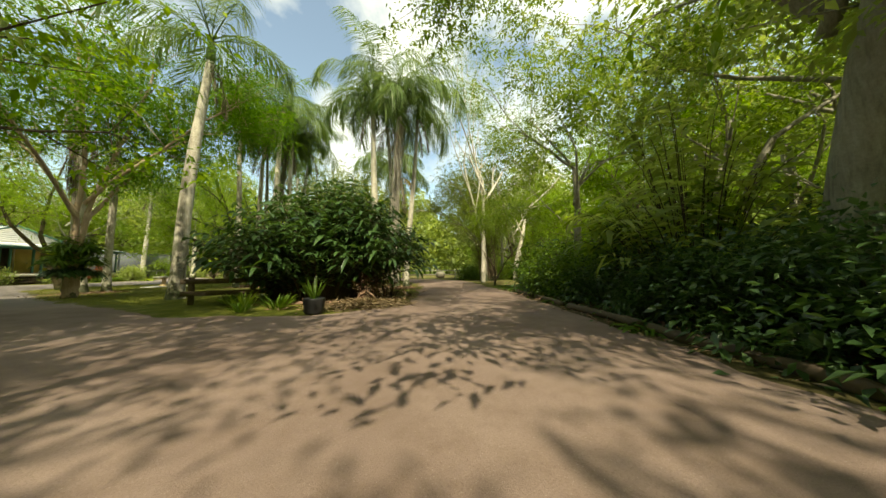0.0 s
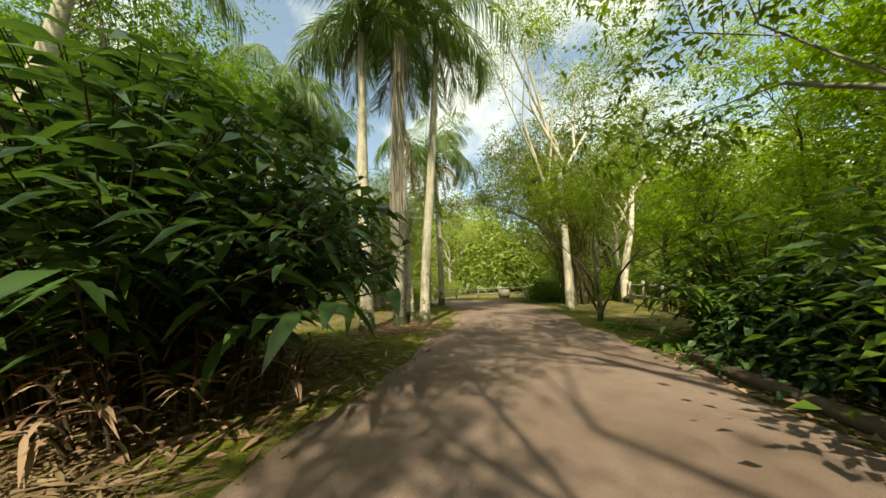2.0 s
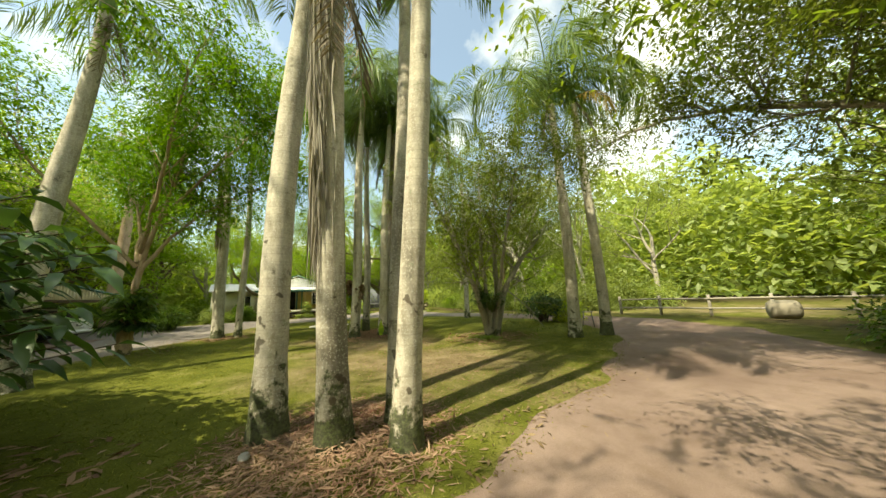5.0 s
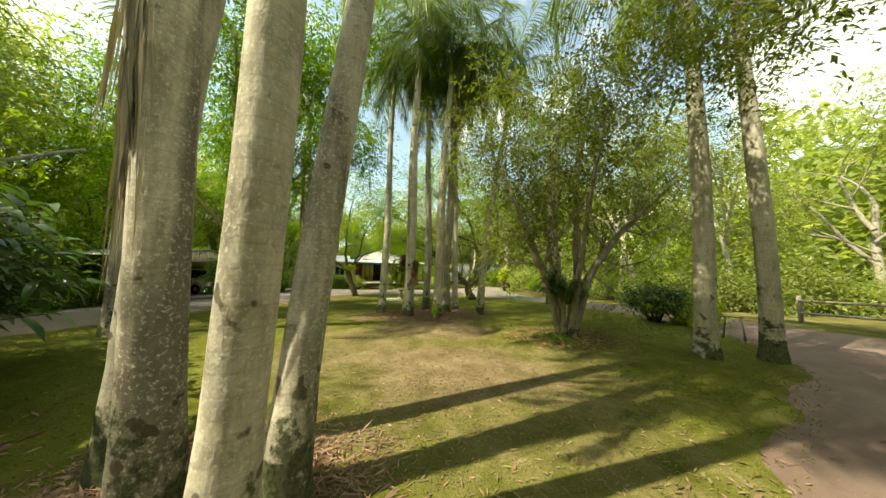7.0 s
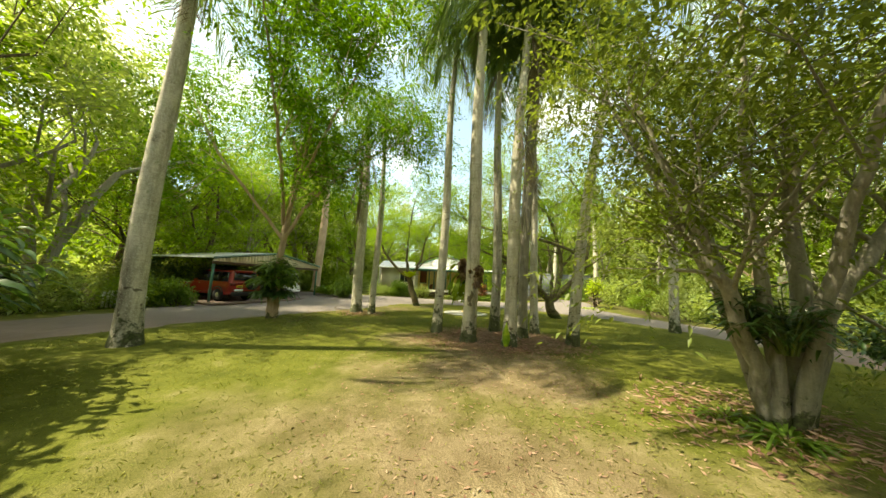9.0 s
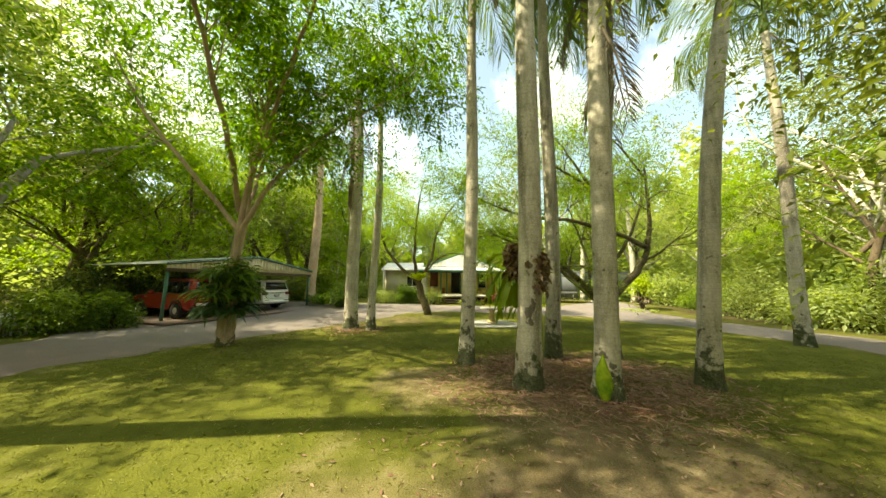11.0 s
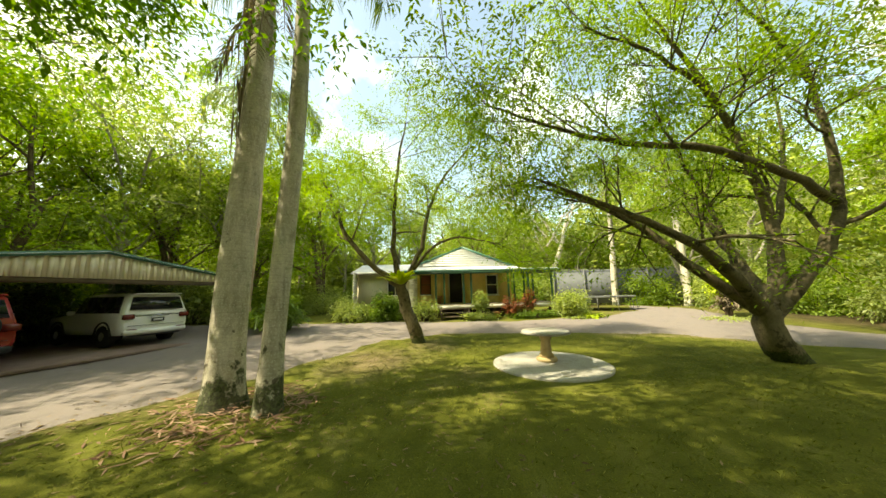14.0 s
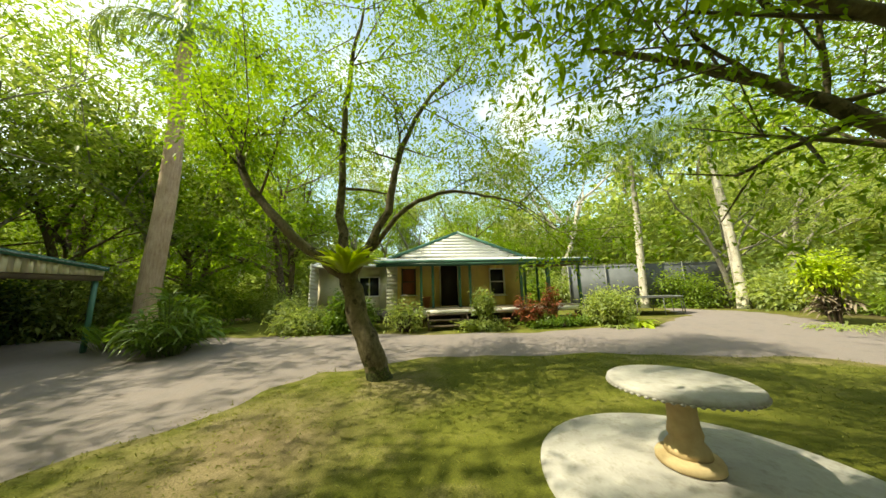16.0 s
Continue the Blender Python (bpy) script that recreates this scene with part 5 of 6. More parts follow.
part("veranda_ceiling", Geo().box((-30.9, 26.3, 2.98), (2.0, 2.0, 0.04)), "old_timber", house, "dark veranda ceiling")
part("veranda_beam", Geo().box((-30.2, 22.6, 2.98), (0.09, 9.0, 0.14)), "trim_green", house)
for y in (19.97, 20.46, 21.6, 22.05, 24.29, 25.5, 26.95):
    part("veranda_post", Geo().box((-30.2, y, 2.04), (0.1, 0.1, 1.76), bevel=0.015), "trim_green", house)
for y in (25.6, 26.3, 26.95):
    part("veranda_post", Geo().box((-33.0, y, 2.1), (0.1, 0.1, 1.9), bevel=0.015), "trim_green", house)
for q in range(13):
    part("deck_board", Geo().box((-30.1 - q * 0.145, 23.3, 1.13), (0.138, 7.4, 0.035)), "deck_timber", house)
part("deck_fascia", Geo().box((-30.0, 23.3, 1.0), (0.04, 7.4, 0.2)), "board_white", house, "pale deck edge board")
for q in range(5):
    part("stump", Geo().box((-30.3, 20.0 + q * 1.7, 0.68), (0.2, 0.2, 0.62)), "old_timber", house)
for q in range(3):
    part("step", Geo().box((-29.3 - 0.28 * q, 21.0, 0.52 + 0.19 * q), (0.3, 1.5, 0.05), bevel=0.008), "old_timber", house, "dark timber step")
for y in (20.22, 21.78):
    part("stringer", Geo().box((-29.6, y, 0.65), (0.9, 0.05, 0.2), pose(0, 0, 0, 0, 34, 0)), "old_timber", house)
# garden before the house
leafy_shrub("garden_shrub", "yellow-green variegated shrub before the veranda", -29.2, 22.35, (0.36, 0.36), 1.4, 401, 2200, 0.12, "leaf_pale", "house garden", low=0.5)
long_leaf_shrub("croton", "red-leaved croton shrub before the veranda", -29.35, 24.15, (0.55, 0.6), 1.35, 402, 50, 14, 0.24, "leaf_red", "house garden")
long_leaf_shrub("croton", "purple-grey leaved shrub before the veranda", -29.6, 25.3, (0.5, 0.5), 1.7, 403, 40, 14, 0.24, "leaf_red", "house garden")
leafy_shrub("garden_shrub", "large pale green shrub at the veranda end", -29.1, 27.5, (0.75, 0.8), 1.7, 404, 5200, 0.14, "leaf_pale", "house garden", low=0.1)
strap_clump("broad_leaf_plant", "bright green broad-leaved plant by the veranda", -28.7, 28.2, 40, 0.9, 0.2, 405, "leaf_lime", group="house garden", up=0.8)
strap_clump("broad_leaf_plant", "pale strap-leaved plant by the veranda", -28.5, 27.2, 60, 0.7, 0.07, 406, "leaf_pale", group="house garden", up=0.7)
leafy_shrub("garden_shrub", "pale leafy shrub beside the steps", -29.3, 19.3, (0.5, 0.6), 1.25, 407, 1100, 0.13, "leaf_pale", "house garden", low=0.2)
leafy_shrub("garden_shrub", "dark green shrub before the house wing", -29.8, 17.2, (0.8, 0.8), 1.4, 408, 4600, 0.14, "leaf_shrub", "house garden")
leafy_shrub("garden_shrub", "pale flowering shrub before the house wing", -30.2, 15.4, (0.9, 1.0), 1.3, 409, 4200, 0.13, "leaf_pale", "house garden")
leafy_shrub("garden_shrub", "low grey-green plants beside the steps", -29.0, 22.3, (0.35, 0.9), 0.45, 410, 1600, 0.12, "leaf_pale", "house garden")
leafy_shrub("garden_shrub", "low green plants before the veranda", -29.1, 25.2, (0.35, 1.2), 0.5, 411, 1800, 0.12, "leaf_shrub", "house garden")
strap_clump("lily_clump", "large dark clump of strap leaves by the drive", -28.6, 11.2, 320, 1.6, 0.09, 412, "leaf_shrub", up=1.8, spread=1.1, droop=0.45)
strap_clump("lily_clump", "large dark clump of strap leaves by the drive", -30.2, 12.0, 160, 1.0, 0.06, 413, "leaf_shrub", up=1.0, spread=0.7)
for q, (x, y, rr, h) in enumerate(((-29.5, 23.3, 0.16, 0.34), (-29.6, 26.1, 0.18, 0.4), (-31.2, 20.2, 0.2, 0.5))):
    solid("flower_pot", Geo().lathe([(rr * 0.7, 0), (rr * 0.95, h * 0.85), (rr * 1.1, h * 0.86), (rr * 1.1, h), (rr * 0.9, h), (rr * 0.85, h * 0.8)], sides=18), "terracotta", "terracotta flower pot by the veranda", "pot", pose(x, y, float(ground_z(x, y)) if x > -30 else 1.148), "flower pots", smooth=True)

# ---- trampoline and screen fence ----
tr = thing("trampoline", "round trampoline with black mat on steel legs", "trampoline", pose(-32.7, 31.4, float(ground_z(-32.7, 31.4))) @ Matrix.Diagonal((0.8, 1.2, 1, 1)))
part("mat", Geo().lathe([(1.85, 0.86), (1.85, 0.872)], sides=40), "mesh_dark", tr, "black jumping mat")
th = np.linspace(0, 2 * np.pi, 41)
part("frame_ring", Geo().tube(np.stack([2.1 * np.cos(th), 2.1 * np.sin(th), 0 * th + 0.88], 1), 0.03, 8, False), "steel_grey", tr, smooth=True)
part("safety_pad", Geo().add(np.concatenate([np.stack([1.85 * np.cos(th), 1.85 * np.sin(th), 0 * th + 0.9], 1), np.stack([2.12 * np.cos(th), 2.12 * np.sin(th), 0 * th + 0.92], 1)]), np.stack([np.arange(40), np.arange(40) + 41, np.arange(1, 41) + 41, np.arange(1, 41)], 1)), "steel_grey", tr)
for q in range(12):
    a = q * math.pi / 6 + 0.1
    part("leg", Geo().tube([(2.1 * math.cos(a), 2.1 * math.sin(a), 0.88), (2.14 * math.cos(a), 2.14 * math.sin(a), 0.0)], 0.02, 6), "steel_grey", tr)
sf = thing("screen_fence", "tall dark shade-cloth screen on steel posts", "fence", pose(-38.0, 31.0, 0.42, 0, 0, 78))
for q in range(5):
    part("post", Geo().tube([(q * 2.6, 0, 0), (q * 2.6, 0, 3.2)], 0.035, 8), "steel_grey", sf)
part("cloth", Geo().box((5.2, 0.05, 1.65), (10.4, 0.012, 2.9)), "mesh_dark", sf, "sagging dark shade cloth")
part("top_wire", Geo().tube([(0, 0, 3.18), (5.2, 0, 3.12), (10.4, 0, 3.18)], 0.015, 5), "steel_grey", sf)

# ---- carport and cars ----
CP = pose(-28.0, 10.2, 0.1, 0, 0, -21.2)
cp = thing("carport", "open carport with cream gable front and green trim", "carport", CP)
W_, D_ = 8.5, 6.6
for a, b, c, d_ in (((0, 0.15, 2.66), (0, -D_, 2.66), (W_ / 2, -D_, 3.34), (W_ / 2, 0.15, 3.34)), ((W_, 0.15, 2.66), (W_, -D_, 2.66), (W_ / 2, -D_, 3.34), (W_ / 2, 0.15, 3.34))):
    part("roof", corrugated(a, b, c, d_), "roof_iron", cp, "iron carport roof")
xs_ = np.repeat(np.arange(0, 8.501, 0.1), 2)[1:-1]
ys_ = 0.03 + 0.012 * ((np.arange(len(xs_)) // 2) % 2)
tops = 2.58 + 0.68 * (1 - np.abs(xs_ - W_ / 2) / (W_ / 2))
m_ = len(xs_)
k_ = np.arange(m_ - 1)
g = Geo().add(np.concatenate([np.stack([xs_, ys_, 0 * xs_ + 2.44], 1), np.stack([xs_, ys_, tops], 1), np.stack([xs_, 0 * xs_ - 0.01, tops], 1), np.stack([xs_, 0 * xs_ - 0.01, 0 * xs_ + 2.44], 1)]),
              np.concatenate([np.stack([k_ + a_ * m_, k_ + 1 + a_ * m_, k_ + 1 + ((a_ + 1) % 4) * m_, k_ + ((a_ + 1) % 4) * m_], 1) for a_ in range(4)]))
part("gable_sheet", g, "carport_cream", cp, "stained cream ribbed gable cladding")
part("trim", Geo().box((W_ / 4, 0.1, 2.985), (W_ / 2 + 0.14, 0.06, 0.13), pose(0, 0, 0, 0, -9.1, 0)), "trim_green", cp, "green barge trim")
part("trim", Geo().box((W_ * 0.75, 0.1, 2.985), (W_ / 2 + 0.14, 0.06, 0.13), pose(0, 0, 0, 0, 9.1, 0)), "trim_green", cp, "green barge trim")
part("beam", Geo().box((W_ / 2, -0.05, 2.36), (W_, 0.1, 0.16)), "old_timber", cp)
for x in (0.1, W_ / 2, W_ - 0.1):
    for y in (-0.1, -D_ + 0.2):
        if not (x == W_ / 2 and y > -1):
            part("post", Geo().box((x, y, 1.2), (0.1, 0.1, 2.4)), "trim_green", cp)
solid("carport_floor", Geo().box((W_ / 2, -D_ / 2 + 0.4, 0.0), (W_ + 0.6, D_ + 1.0, 0.1), bevel=0.01), "dirt", "pale dirt and concrete carport floor", "floor", CP, kind="structure")


def car(name, label, m, body_mat, spare):
    """An off-roader: its tail at the origin, its nose along +y."""
    t = thing(name, label, "car", m)
    w, L = 0.97, 4.95
    rows = [(0.02, 0.9, 0.62, 1.12, 1.12, 0.9, 0), (0.0, w - 0.03, 0.5, 1.12, 1.86, 0.76, 0.2), (0.35, w, 0.42, 1.14, 1.91, 0.78, 0.1), (2.0, w, 0.42, 1.14, 1.93, 0.78, 0), (2.75, w, 0.42, 1.14, 1.88, 0.76, -0.1), (3.45, w, 0.42, 1.13, 1.17, 0.86, 0), (4.6, w - 0.04, 0.45, 1.02, 1.06, 0.82, 0), (L, w - 0.14, 0.55, 0.9, 0.94, 0.7, 0)]
    v = []
    for y, hw, zb, zm, zt, wt, sh in rows:
        v += [(-hw * 0.94, y, zb), (-hw, y, zb + 0.22), (-hw * 0.99, y, zm), (-wt, y + sh, zt - 0.06), (-wt + 0.12, y + sh, zt), (wt - 0.12, y + sh, zt), (wt, y + sh, zt - 0.06), (hw * 0.99, y, zm), (hw, y, zb + 0.22), (hw * 0.94, y, zb)]
    i, j = np.arange(7)[:, None] * 10, np.arange(10)[None]
    f = np.stack([i + j, i + 10 + j, i + 10 + (j + 1) % 10, i + (j + 1) % 10], -1).reshape(-1, 4)
    g = Geo().add(v, f)
    g.f.append(np.arange(10)[None])
    g.f.append((np.arange(10)[::-1] + 70)[None])
    part("body", g, body_mat, t)

    def pane(pts, d):
        p_ = np.array(pts, float) + np.array(d)
        return Geo().add(np.concatenate([p_, p_ - np.array(d) * 0.8]), [[0, 1, 2, 3], [0, 4, 5, 1], [1, 5, 6, 2], [2, 6, 7, 3], [3, 7, 4, 0]])

    for sx in (-1, 1):
        side = lambda y, u, sh: (sx * (0.96 + (0.78 - 0.96) * u), y + sh * u, 1.13 + 0.72 * u)  # noqa: E731
        part("window_band", pane([side(0.28, 0.1, 0.1), side(2.95, 0.1, -0.1), side(2.82, 0.92, -0.1), side(0.36, 0.92, 0.1)], (sx * 0.012, 0, 0.002)), "black_plastic", t)
        for y0, y1 in ((0.33, 1.12), (1.18, 2.04), (2.1, 2.88)):
            part("side_window", pane([side(y0, 0.12, 0.1), side(y1, 0.12, -0.1), side(y1 - 0.05, 0.88, -0.1), side(y0 + 0.05, 0.88, 0.1)], (sx * 0.02, 0, 0.004)), "car_glass", t)
        part("mirror", Geo().box((sx * 1.06, 2.95, 1.22), (0.18, 0.1, 0.16), bevel=0.03), body_mat, t)
        part("tail_light", Geo().box((sx * 0.83, -0.01, 1.06), (0.3, 0.1, 0.19), bevel=0.03), "tail_red", t)
        part("reflector", Geo().box((sx * 0.72, -0.02, 0.6), (0.26, 0.08, 0.06), bevel=0.01), "tail_red", t)
        part("headlight", Geo().box((sx * 0.7, L - 0.03, 0.82), (0.3, 0.1, 0.16), bevel=0.03), "chrome", t)
        part("roof_rail", Geo().tube([(sx * 0.7, 0.6, 1.92), (sx * 0.7, 0.7, 1.98), (sx * 0.7, 2.5, 1.98), (sx * 0.7, 2.6, 1.92)], 0.02, 6), "black_plastic", t)
        for y in (1.05, 3.9):
            part("wheel_arch", Geo().tube([(sx * 0.975, y + 0.46 * math.cos(a), 0.42 + 0.46 * math.sin(a)) for a in np.linspace(0, math.pi, 12)], 0.035, 6), "black_plastic", t)
            whl = part("wheel", Geo().lathe([(0.26, -0.12), (0.37, -0.12), (0.39, -0.08), (0.39, 0.08), (0.37, 0.12), (0.26, 0.12)], sides=26), "rubber", t, "black tyre", True, m=pose(sx * 0.86, y, 0.39, 0, 90, 0))
            part("rim", Geo().lathe([(0.25, sx * 0.06 - 0.02), (0.26, sx * 0.11), (0.1, sx * 0.125), (0.05, sx * 0.13)], sides=20), "alloy", whl, "alloy rim", True)
            part("well", Geo().box((sx * 0.78, y, 0.55), (0.3, 0.9, 0.6)), "rubber", t)
    part("rear_window", pane([(-0.8, 0.03, 1.3), (0.8, 0.03, 1.3), (0.7, 0.17, 1.76), (-0.7, 0.17, 1.76)], (0, -0.025, 0.0)), "car_glass", t)
    part("windscreen", pane([(-0.78, 3.36, 1.22), (0.78, 3.36, 1.22), (0.68, 2.74, 1.8), (-0.68, 2.74, 1.8)], (0, 0.02, 0.02)), "car_glass", t)
    part("bumper", Geo().box((0, 0.02, 0.52), (1.8, 0.22, 0.2), bevel=0.05), "black_plastic" if spare else body_mat, t)
    part("valance", Geo().box((0, 0.06, 0.41), (1.5, 0.2, 0.12), bevel=0.03), "black_plastic", t)
    part("tailgate_seam", Geo().box((0, -0.012, 0.74), (1.66, 0.02, 0.012)), "black_plastic", t)
    part("roof_spoiler", Geo().box((0, 0.16, 1.88), (1.4, 0.3, 0.05), bevel=0.02), body_mat, t)
    part("front_bumper", Geo().box((0, L - 0.02, 0.55), (1.6, 0.2, 0.24), bevel=0.05), body_mat, t)
    pl = part("number_plate", Geo().box((-0.45 if spare else 0, -0.04, 0.92), (0.37, 0.02, 0.13)), "plate_yellow" if spare else "black_plastic", t)
    part("plate_mark", Geo().box((-0.45 if spare else 0, -0.052, 0.92), (0.28, 0.006, 0.07)), "char_dark" if spare else "plate_white", pl)
    if spare:
        sp = part("spare_wheel", Geo().lathe([(0.24, -0.12), (0.36, -0.12), (0.39, -0.06), (0.39, 0.08), (0.36, 0.12), (0.24, 0.12)], sides=28), "rubber", t, "spare tyre on the tailgate", True, m=pose(0.25, -0.17, 1.1, 90, 0, 0))
        part("rim", Geo().lathe([(0.24, 0.03), (0.25, 0.1), (0.2, 0.11), (0.16, 0.06), (0.08, 0.12), (0.03, 0.13)], sides=22), "alloy", sp, "steel spare rim", True)
        part("bumper_sticker", Geo().box((-0.5, -0.06, 0.7), (0.5, 0.02, 0.12)), "plate_white", t)
    else:
        part("chrome_strip", Geo().box((0, -0.05, 1.07), (0.62, 0.03, 0.045), bevel=0.01), "chrome", t)
    return t


car("white_car", "white off-road wagon parked under the carport", pose(-25.72, 9.05, 0.17, 0, 0, 158.8), "car_white", False)
car("red_car", "red off-roader with spare wheel under the carport", pose(-21.4, 8.35, 0.15, 0, 0, 158.8), "car_red", True)

# ---- far fences and small things ----


def paddock_fence(name, label, x, y, rz, n, step, mat):
    t = thing(name, label, "fence", pose(x, y, float(ground_z(x, y)), 0, 0, rz))
    for q in range(n):
        part("post", Geo().box((q * step, 0, 0.6), (0.13, 0.13, 1.25), bevel=0.02), mat, t)
    for z in (0.45, 1.0):
        part("rail", Geo().tube([((n - 1) * step * k / 6, -0.08, z + 0.02 * (k % 2)) for k in range(7)], 0.05, 7), mat, t)
    return t


paddock_fence("paddock_fence", "grey timber rail fence across the paddock", -7.0, 38.5, -4, 7, 2.4, "grey_timber")
paddock_fence("paddock_fence", "grey timber rail fence beside the road", 6.5, 18.5, 82, 5, 2.4, "grey_timber")
solid("hay_bale", Geo().lathe([(0.38, -0.5), (0.45, -0.38), (0.45, 0.38), (0.38, 0.5)], sides=20), "hay", "round pale bale beside the road end", "bale", pose(0.5, 37.6, 0.43, 0, 90, 20), smooth=True)
leafy_shrub("dense_shrub", "dark rounded shrub at the road end", 3.6, 29.6, (1.3, 1.5), 2.1, 420, 5000, 0.16, "leaf_shrub")
stn = thing("metal_stand", "small grey-green metal stand on the grass", "stand", pose(-5.6, 30.4, 0, 0, 0, 20))
for sx in (-0.25, 0.25):
    for sy in (-0.15, 0.15):
        part("leg", Geo().tube([(sx, sy, 0), (sx * 0.7, sy * 0.5, 0.7)], 0.018, 6), "steel_grey", stn)
part("top", Geo().box((0, 0, 0.71), (0.5, 0.25, 0.03)), "steel_grey", stn)
wl_ = thing("white_fence", "low white-painted picket panel by the drive", "fence", pose(-17.2, 4.6, 0.0, 0, 0, 160))
for q in range(12):
    part("picket", Geo().box((q * 0.14, 0, 0.4), (0.09, 0.03, 0.8), bevel=0.008), "trim_white", wl_)
part("rail", Geo().box((0.77, 0.03, 0.6), (1.7, 0.03, 0.06)), "trim_white", wl_)
# shrubs added with dark leaves to stand for the shade under the carport
for q, (x, y) in enumerate(((-29.6, 4.6), (-27.2, 2.9), (-24.8, 2.2), (-22.6, 1.2))):
    leafy_shrub("dense_shrub", "dense shrub behind the carport, dark leaves for the shade inside", x, y, (1.6, 1.2), 3.0, 430 + q, 5200, 0.18, "leaf_dark", "carport shrubs", low=0.02)
leafy_shrub("garden_shrub", "pale green shrub at the carport side", -18.2, 5.0, (1.2, 1.0), 1.7, 421, 4200, 0.15, "leaf_mid")
leafy_shrub("garden_shrub", "leafy green shrub at the carport side", -19.0, 6.2, (0.7, 0.7), 1.6, 422, 2800, 0.14, "leaf_shrub")
# the croton bed beyond the drive
leafy_shrub("lime_shrub", "yellow-leaved shrub above dead brown fronds", -27.6, 35.2, (0.6, 0.6), 2.4, 423, 1500, 0.17, "leaf_lime", low=0.7)
strap_clump("lily_clump", "pale strap-leaved plants edging the drive", -26.9, 34.2, 160, 0.6, 0.06, 424, "leaf_pale", spread=1.2)
long_leaf_shrub("dry_plant", "hanging dead brown fronds under a shrub", -27.6, 35.2, (0.6, 0.6), 1.5, 425, 40, 10, 0.4, "leaf_dead", category="plant")
palm(-30.85, 9.1, 13.0, 0.36, 21, (0.25, 0.3), 1, coat="bark_pink", label="tall pink-brown palm beside the carport")
# two gum trunks, stood in for by palms
palm(-36.8, 35.8, 11, 0.24, 22, (0.3, 0.2), 1, label="pale straight gum trunk behind the screen fence, shaped as a palm")
palm(-33.2, 38.9, 11, 0.26, 23, (-0.5, 0.2), 1, label="pale leaning gum trunk at the wood's edge, shaped as a palm")

long_leaf_shrub("lily_clump", "tall dark clump of arching strap leaves by the carport", -27.41, 12.78, (1.1, 1.0), 1.7, 426, 60, 12, 0.6, "leaf_shrub", width=0.13, inner=0.4, category="plant", start=0.15)

# ---- woods ----
KINDS = []
for q, (h, mats, lab) in enumerate(((6.5, ("bark_grey", "leaf_mid"), "tall forest tree with grey trunk and green crown"), (7.5, ("bark_gum", "leaf_olive"), "tall pale-trunked gum with olive crown"),
                                    (5.6, ("bark_rough", "leaf_bright"), "bright green leafy tree with dark trunk"), (6.2, ("bark_grey", "leaf_pale"), "grey-trunked tree with pale green crown"))):
    KINDS.append(tree("forest_tree", lab, 0, 0, 80 + q, [((0, 0, 0), (0.05, 0.02, 1), h, 0.22), ((0, 0, h * 0.7), (0.6, 0.3, 1), h * 0.55, 0.12), ((0, 0, h * 0.6), (-0.7, -0.4, 0.9), h * 0.5, 0.08), ((0, 0, h * 0.5), (0.2, 0.9, 0.7), h * 0.42, 0.06)],
                      mats, 3, 0.62, 0.25, 56, 0.215, 0.9, group="forest trees", z=-0.1, crook=0.2))
SHRUBS = [leafy_shrub("wood_shrub", "wild leafy shrub at the wood's edge", 0, 0, (1.9, 1.9), 3.0, 180 + q, 4600, 0.24, mat, "wood shrubs", low=0.02) for q, mat in enumerate(("leaf_mid", "leaf_olive", "leaf_pale"))]
r_ = np.random.RandomState(77)


def open_at(x, y, gap):
    so = float(signed(np.array([x]), np.array([y]), OUTER)[0])
    si = float(signed(np.array([x]), np.array([y]), ISLAND)[0])
    return so < -gap and si < 0 and not (-41 < x < -27 and 1.5 < y < 38) and not (abs(x) < 6 and y < 3) and not (-6 < x < 7 and 33 < y < 50) and not (2 < x < 16 and 6 < y < 32)


def plant(kinds, k, x, y, s_, sink):
    copy_thing(kinds[k], pose(x, y, float(ground_z(x, y)) - sink, 0, 0, r_.uniform(0, 360)) @ Matrix.Scale(s_, 4))


def scatter(kinds, n, gap, apart, box, lo, hi, sink):
    spots = []
    for q in range(n * 14):
        x, y = r_.uniform(box[0], box[1]), r_.uniform(box[2], box[3])
        if len(spots) < n and open_at(x, y, gap) and all(math.hypot(x - a, y - b) > apart for a, b in spots):
            spots.append((x, y))
    for x, y in spots:
        plant(kinds, int(r_.randint(len(kinds))), x, y, r_.uniform(lo, hi), sink)


scatter(KINDS, 44, 4.0, 4.4, (-62, 22, -14, 58), 0.85, 1.3, 0.1)
scatter(SHRUBS, 52, 2.6, 2.8, (-52, 16, -6, 50), 0.6, 1.2, 0.02)
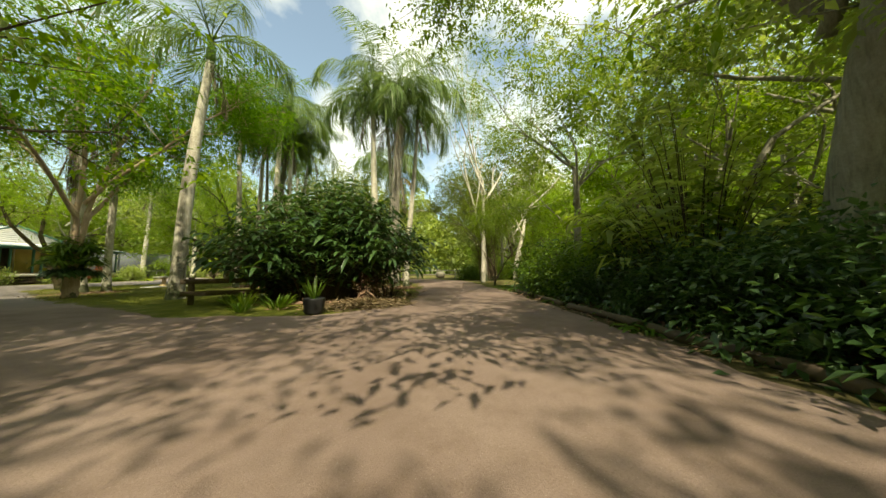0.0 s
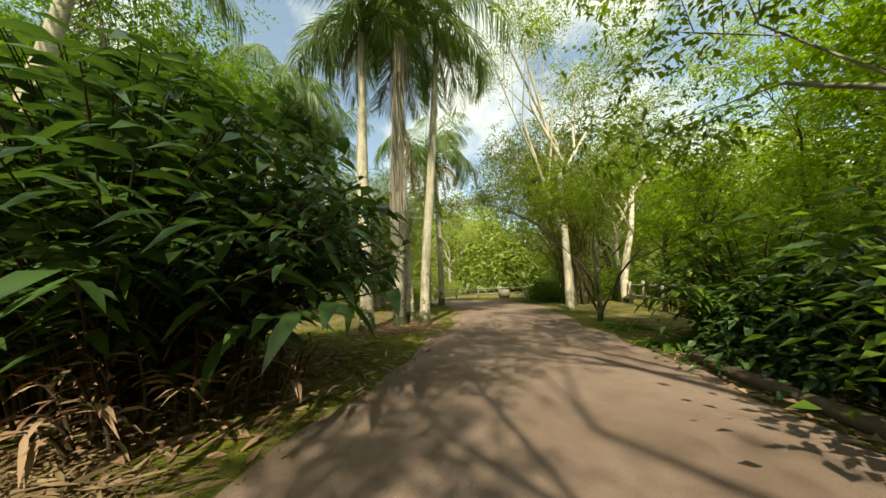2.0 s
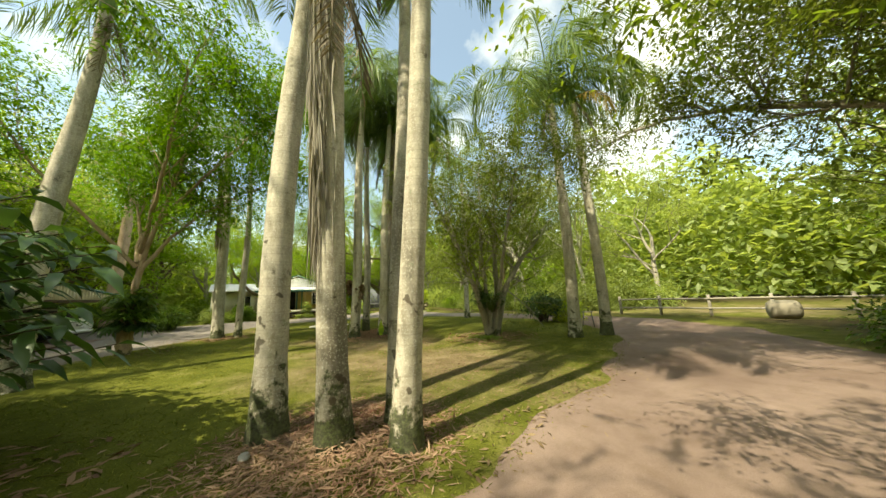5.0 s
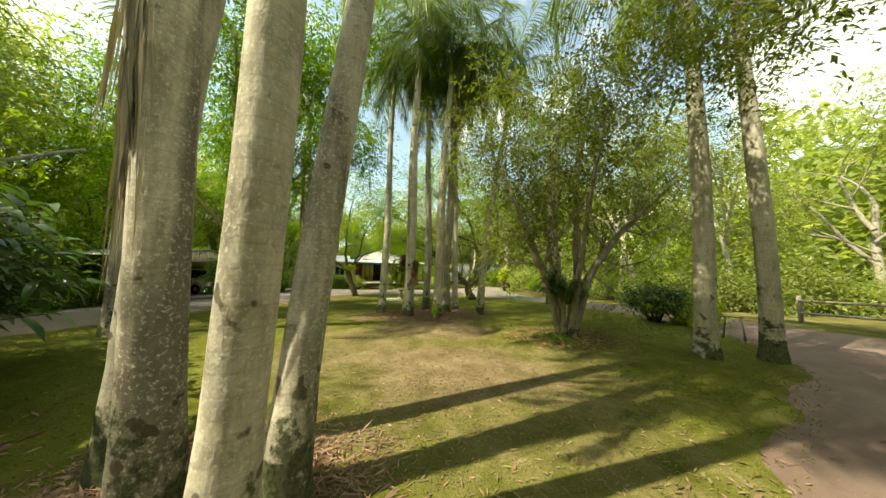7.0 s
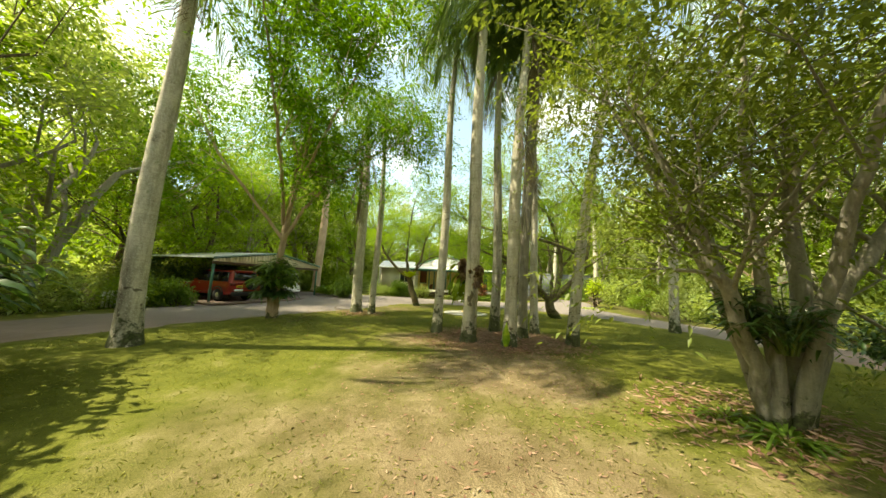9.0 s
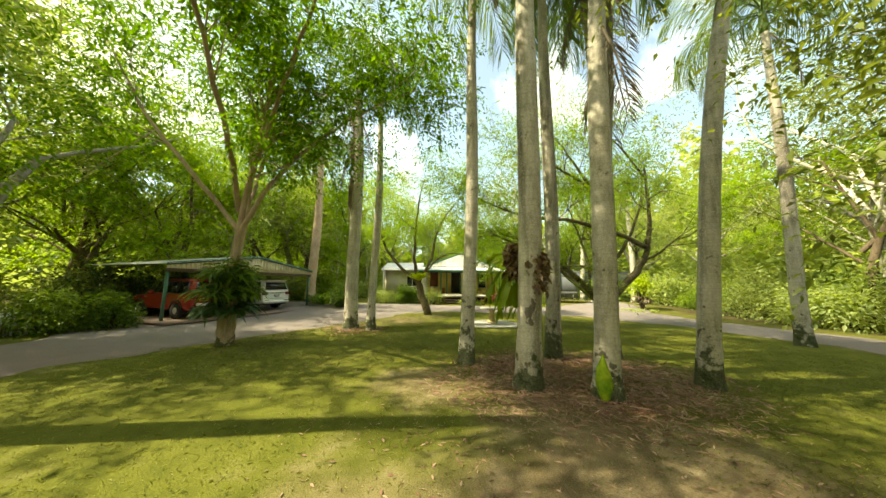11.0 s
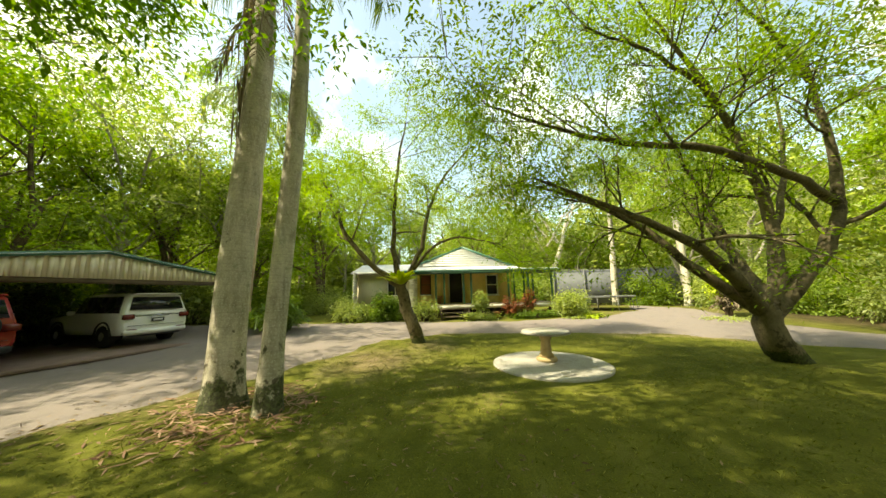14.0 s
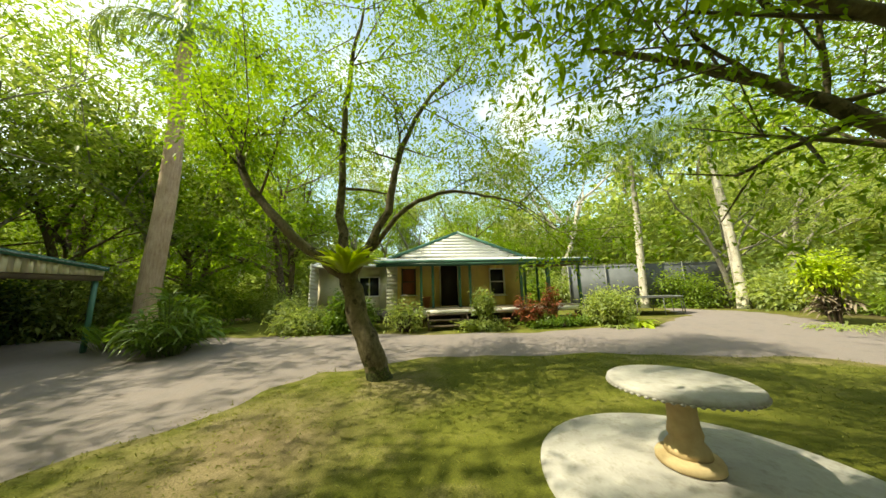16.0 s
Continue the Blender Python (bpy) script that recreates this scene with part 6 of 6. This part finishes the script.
# trees added to shade the road, unseen behind the start; others right of it
for x, y, k, s_ in ((-5.0, -8.3, 2, 0.95), (7.5, 26.5, 1, 1.0), (5.4, 31.8, 1, 0.9), (-27, 1.0, 2, 1.15), (5.8, 11.5, 0, 0.85), (5.8, -9.5, 0, 1.15), (5.8, -3.0, 3, 1.15), (-4.4, -2.8, 0, 1.25), (6.3, 0.8, 0, 1.15), (-39.5, 10.5, 2, 1.35), (-36.5, 5.0, 3, 1.3), (-25.5, -2.5, 2, 1.25), (-20.5, -3.0, 3, 1.25), (-10.5, -5.0, 0, 1.0), (-13.0, 3.2, 3, 1.2), (-10.5, 0.5, 2, 1.15), (-17.5, 1.0, 3, 1.2), (9.8, 9.5, 3, 0.9), (11.0, 15.5, 2, 1.0), (17, 20.5, 2, 1.0), (18, 27.0, 2, 1.1), (7.0, 30.5, 0, 0.9), (-36, 0, 2, 1.2), (-25, -3.5, 2, 1.3), (-46, 14, 3, 1.3), (-36, 6.5, 2, 0.9), (-43, 33, 1, 1.4), (-33, 3.5, 2, 1.0), (-30.5, 3.0, 0, 1.0), (-40, 4, 2, 1.4), (-33, -3.5, 2, 1.4), (-43.5, 9, 2, 1.3), (-10.5, -4.0, 0, 1.5)):
    plant(KINDS, k, x, y, s_, 0.1)
for x, y, k, s_ in ((-31.5, 5.5, 1, 1.0), (-34, 8, 0, 1.0), (-37, 11.5, 2, 0.7), (-36, 38, 0, 0.9), (-31, 40, 2, 1.0), (-39.5, 36, 2, 0.9), (-40, 28.5, 0, 1.0), (15, 24, 2, 0.7), (8, 30, 0, 0.8), (5.5, 32, 2, 0.8), (-40.5, 14, 0, 1.0), (-26.5, 2.0, 1, 0.8), (-22, 1.5, 1, 0.8)):
    plant(SHRUBS, k, x, y, s_, 0.02)
for q, k in enumerate(KINDS):
    k.matrix_basis = pose((14, 20, -20, -46)[q], (9, 24, 41, 20)[q], float(ground_z((14, 20, -20, -46)[q], 20)) - 0.1)
for q, k in enumerate(SHRUBS):
    k.matrix_basis = pose((9, -12, -20)[q], (17, 41, 40)[q], 0)
# far woods that close the view, haze put into their pale leaf colour
r_ = np.random.RandomState(88)
n = 80000
a = r_.uniform(0, 6.28, n)
rad = 47 + 15 * r_.uniform(0, 1, n)
top = 19 + 3.5 * np.sin(a * 9) + 2.5 * np.sin(a * 23 + 1) + 1.5 * np.sin(a * 57)
top *= 1 - 0.5 * np.exp(-(((a - 3.1) / 0.35) ** 2))
p = np.stack([-14 + rad * np.cos(a), 18 + rad * np.sin(a), top * r_.uniform(0, 1, n) ** 0.8], 1)
bank = Geo()
th = np.linspace(0, 2 * np.pi, 181)
hi = 16.5 + 3.2 * np.sin(th * 9) + 2.2 * np.sin(th * 23 + 1)
hi *= 1 - 0.5 * np.exp(-(((th - 3.1) / 0.35) ** 2))
ring = np.stack([-14 + 64 * np.cos(th), 18 + 64 * np.sin(th), 0 * th], 1)
bank.add(np.concatenate([ring, ring + np.stack([0 * th, 0 * th, hi], 1)]), np.stack([np.arange(180), np.arange(180) + 181, np.arange(1, 181) + 181, np.arange(1, 181)], 1))
solid("far_woods", bank.leaves(p, r_.normal(0, 1, (n, 3)) * (1, 1, 0.5), r_.uniform(0.7, 1.6, n), r_.uniform(0.4, 0.9, n), 0.3, 0.15, r_), "leaf_pale", "dense green woods closing the view all round", "woods", kind="stuff")
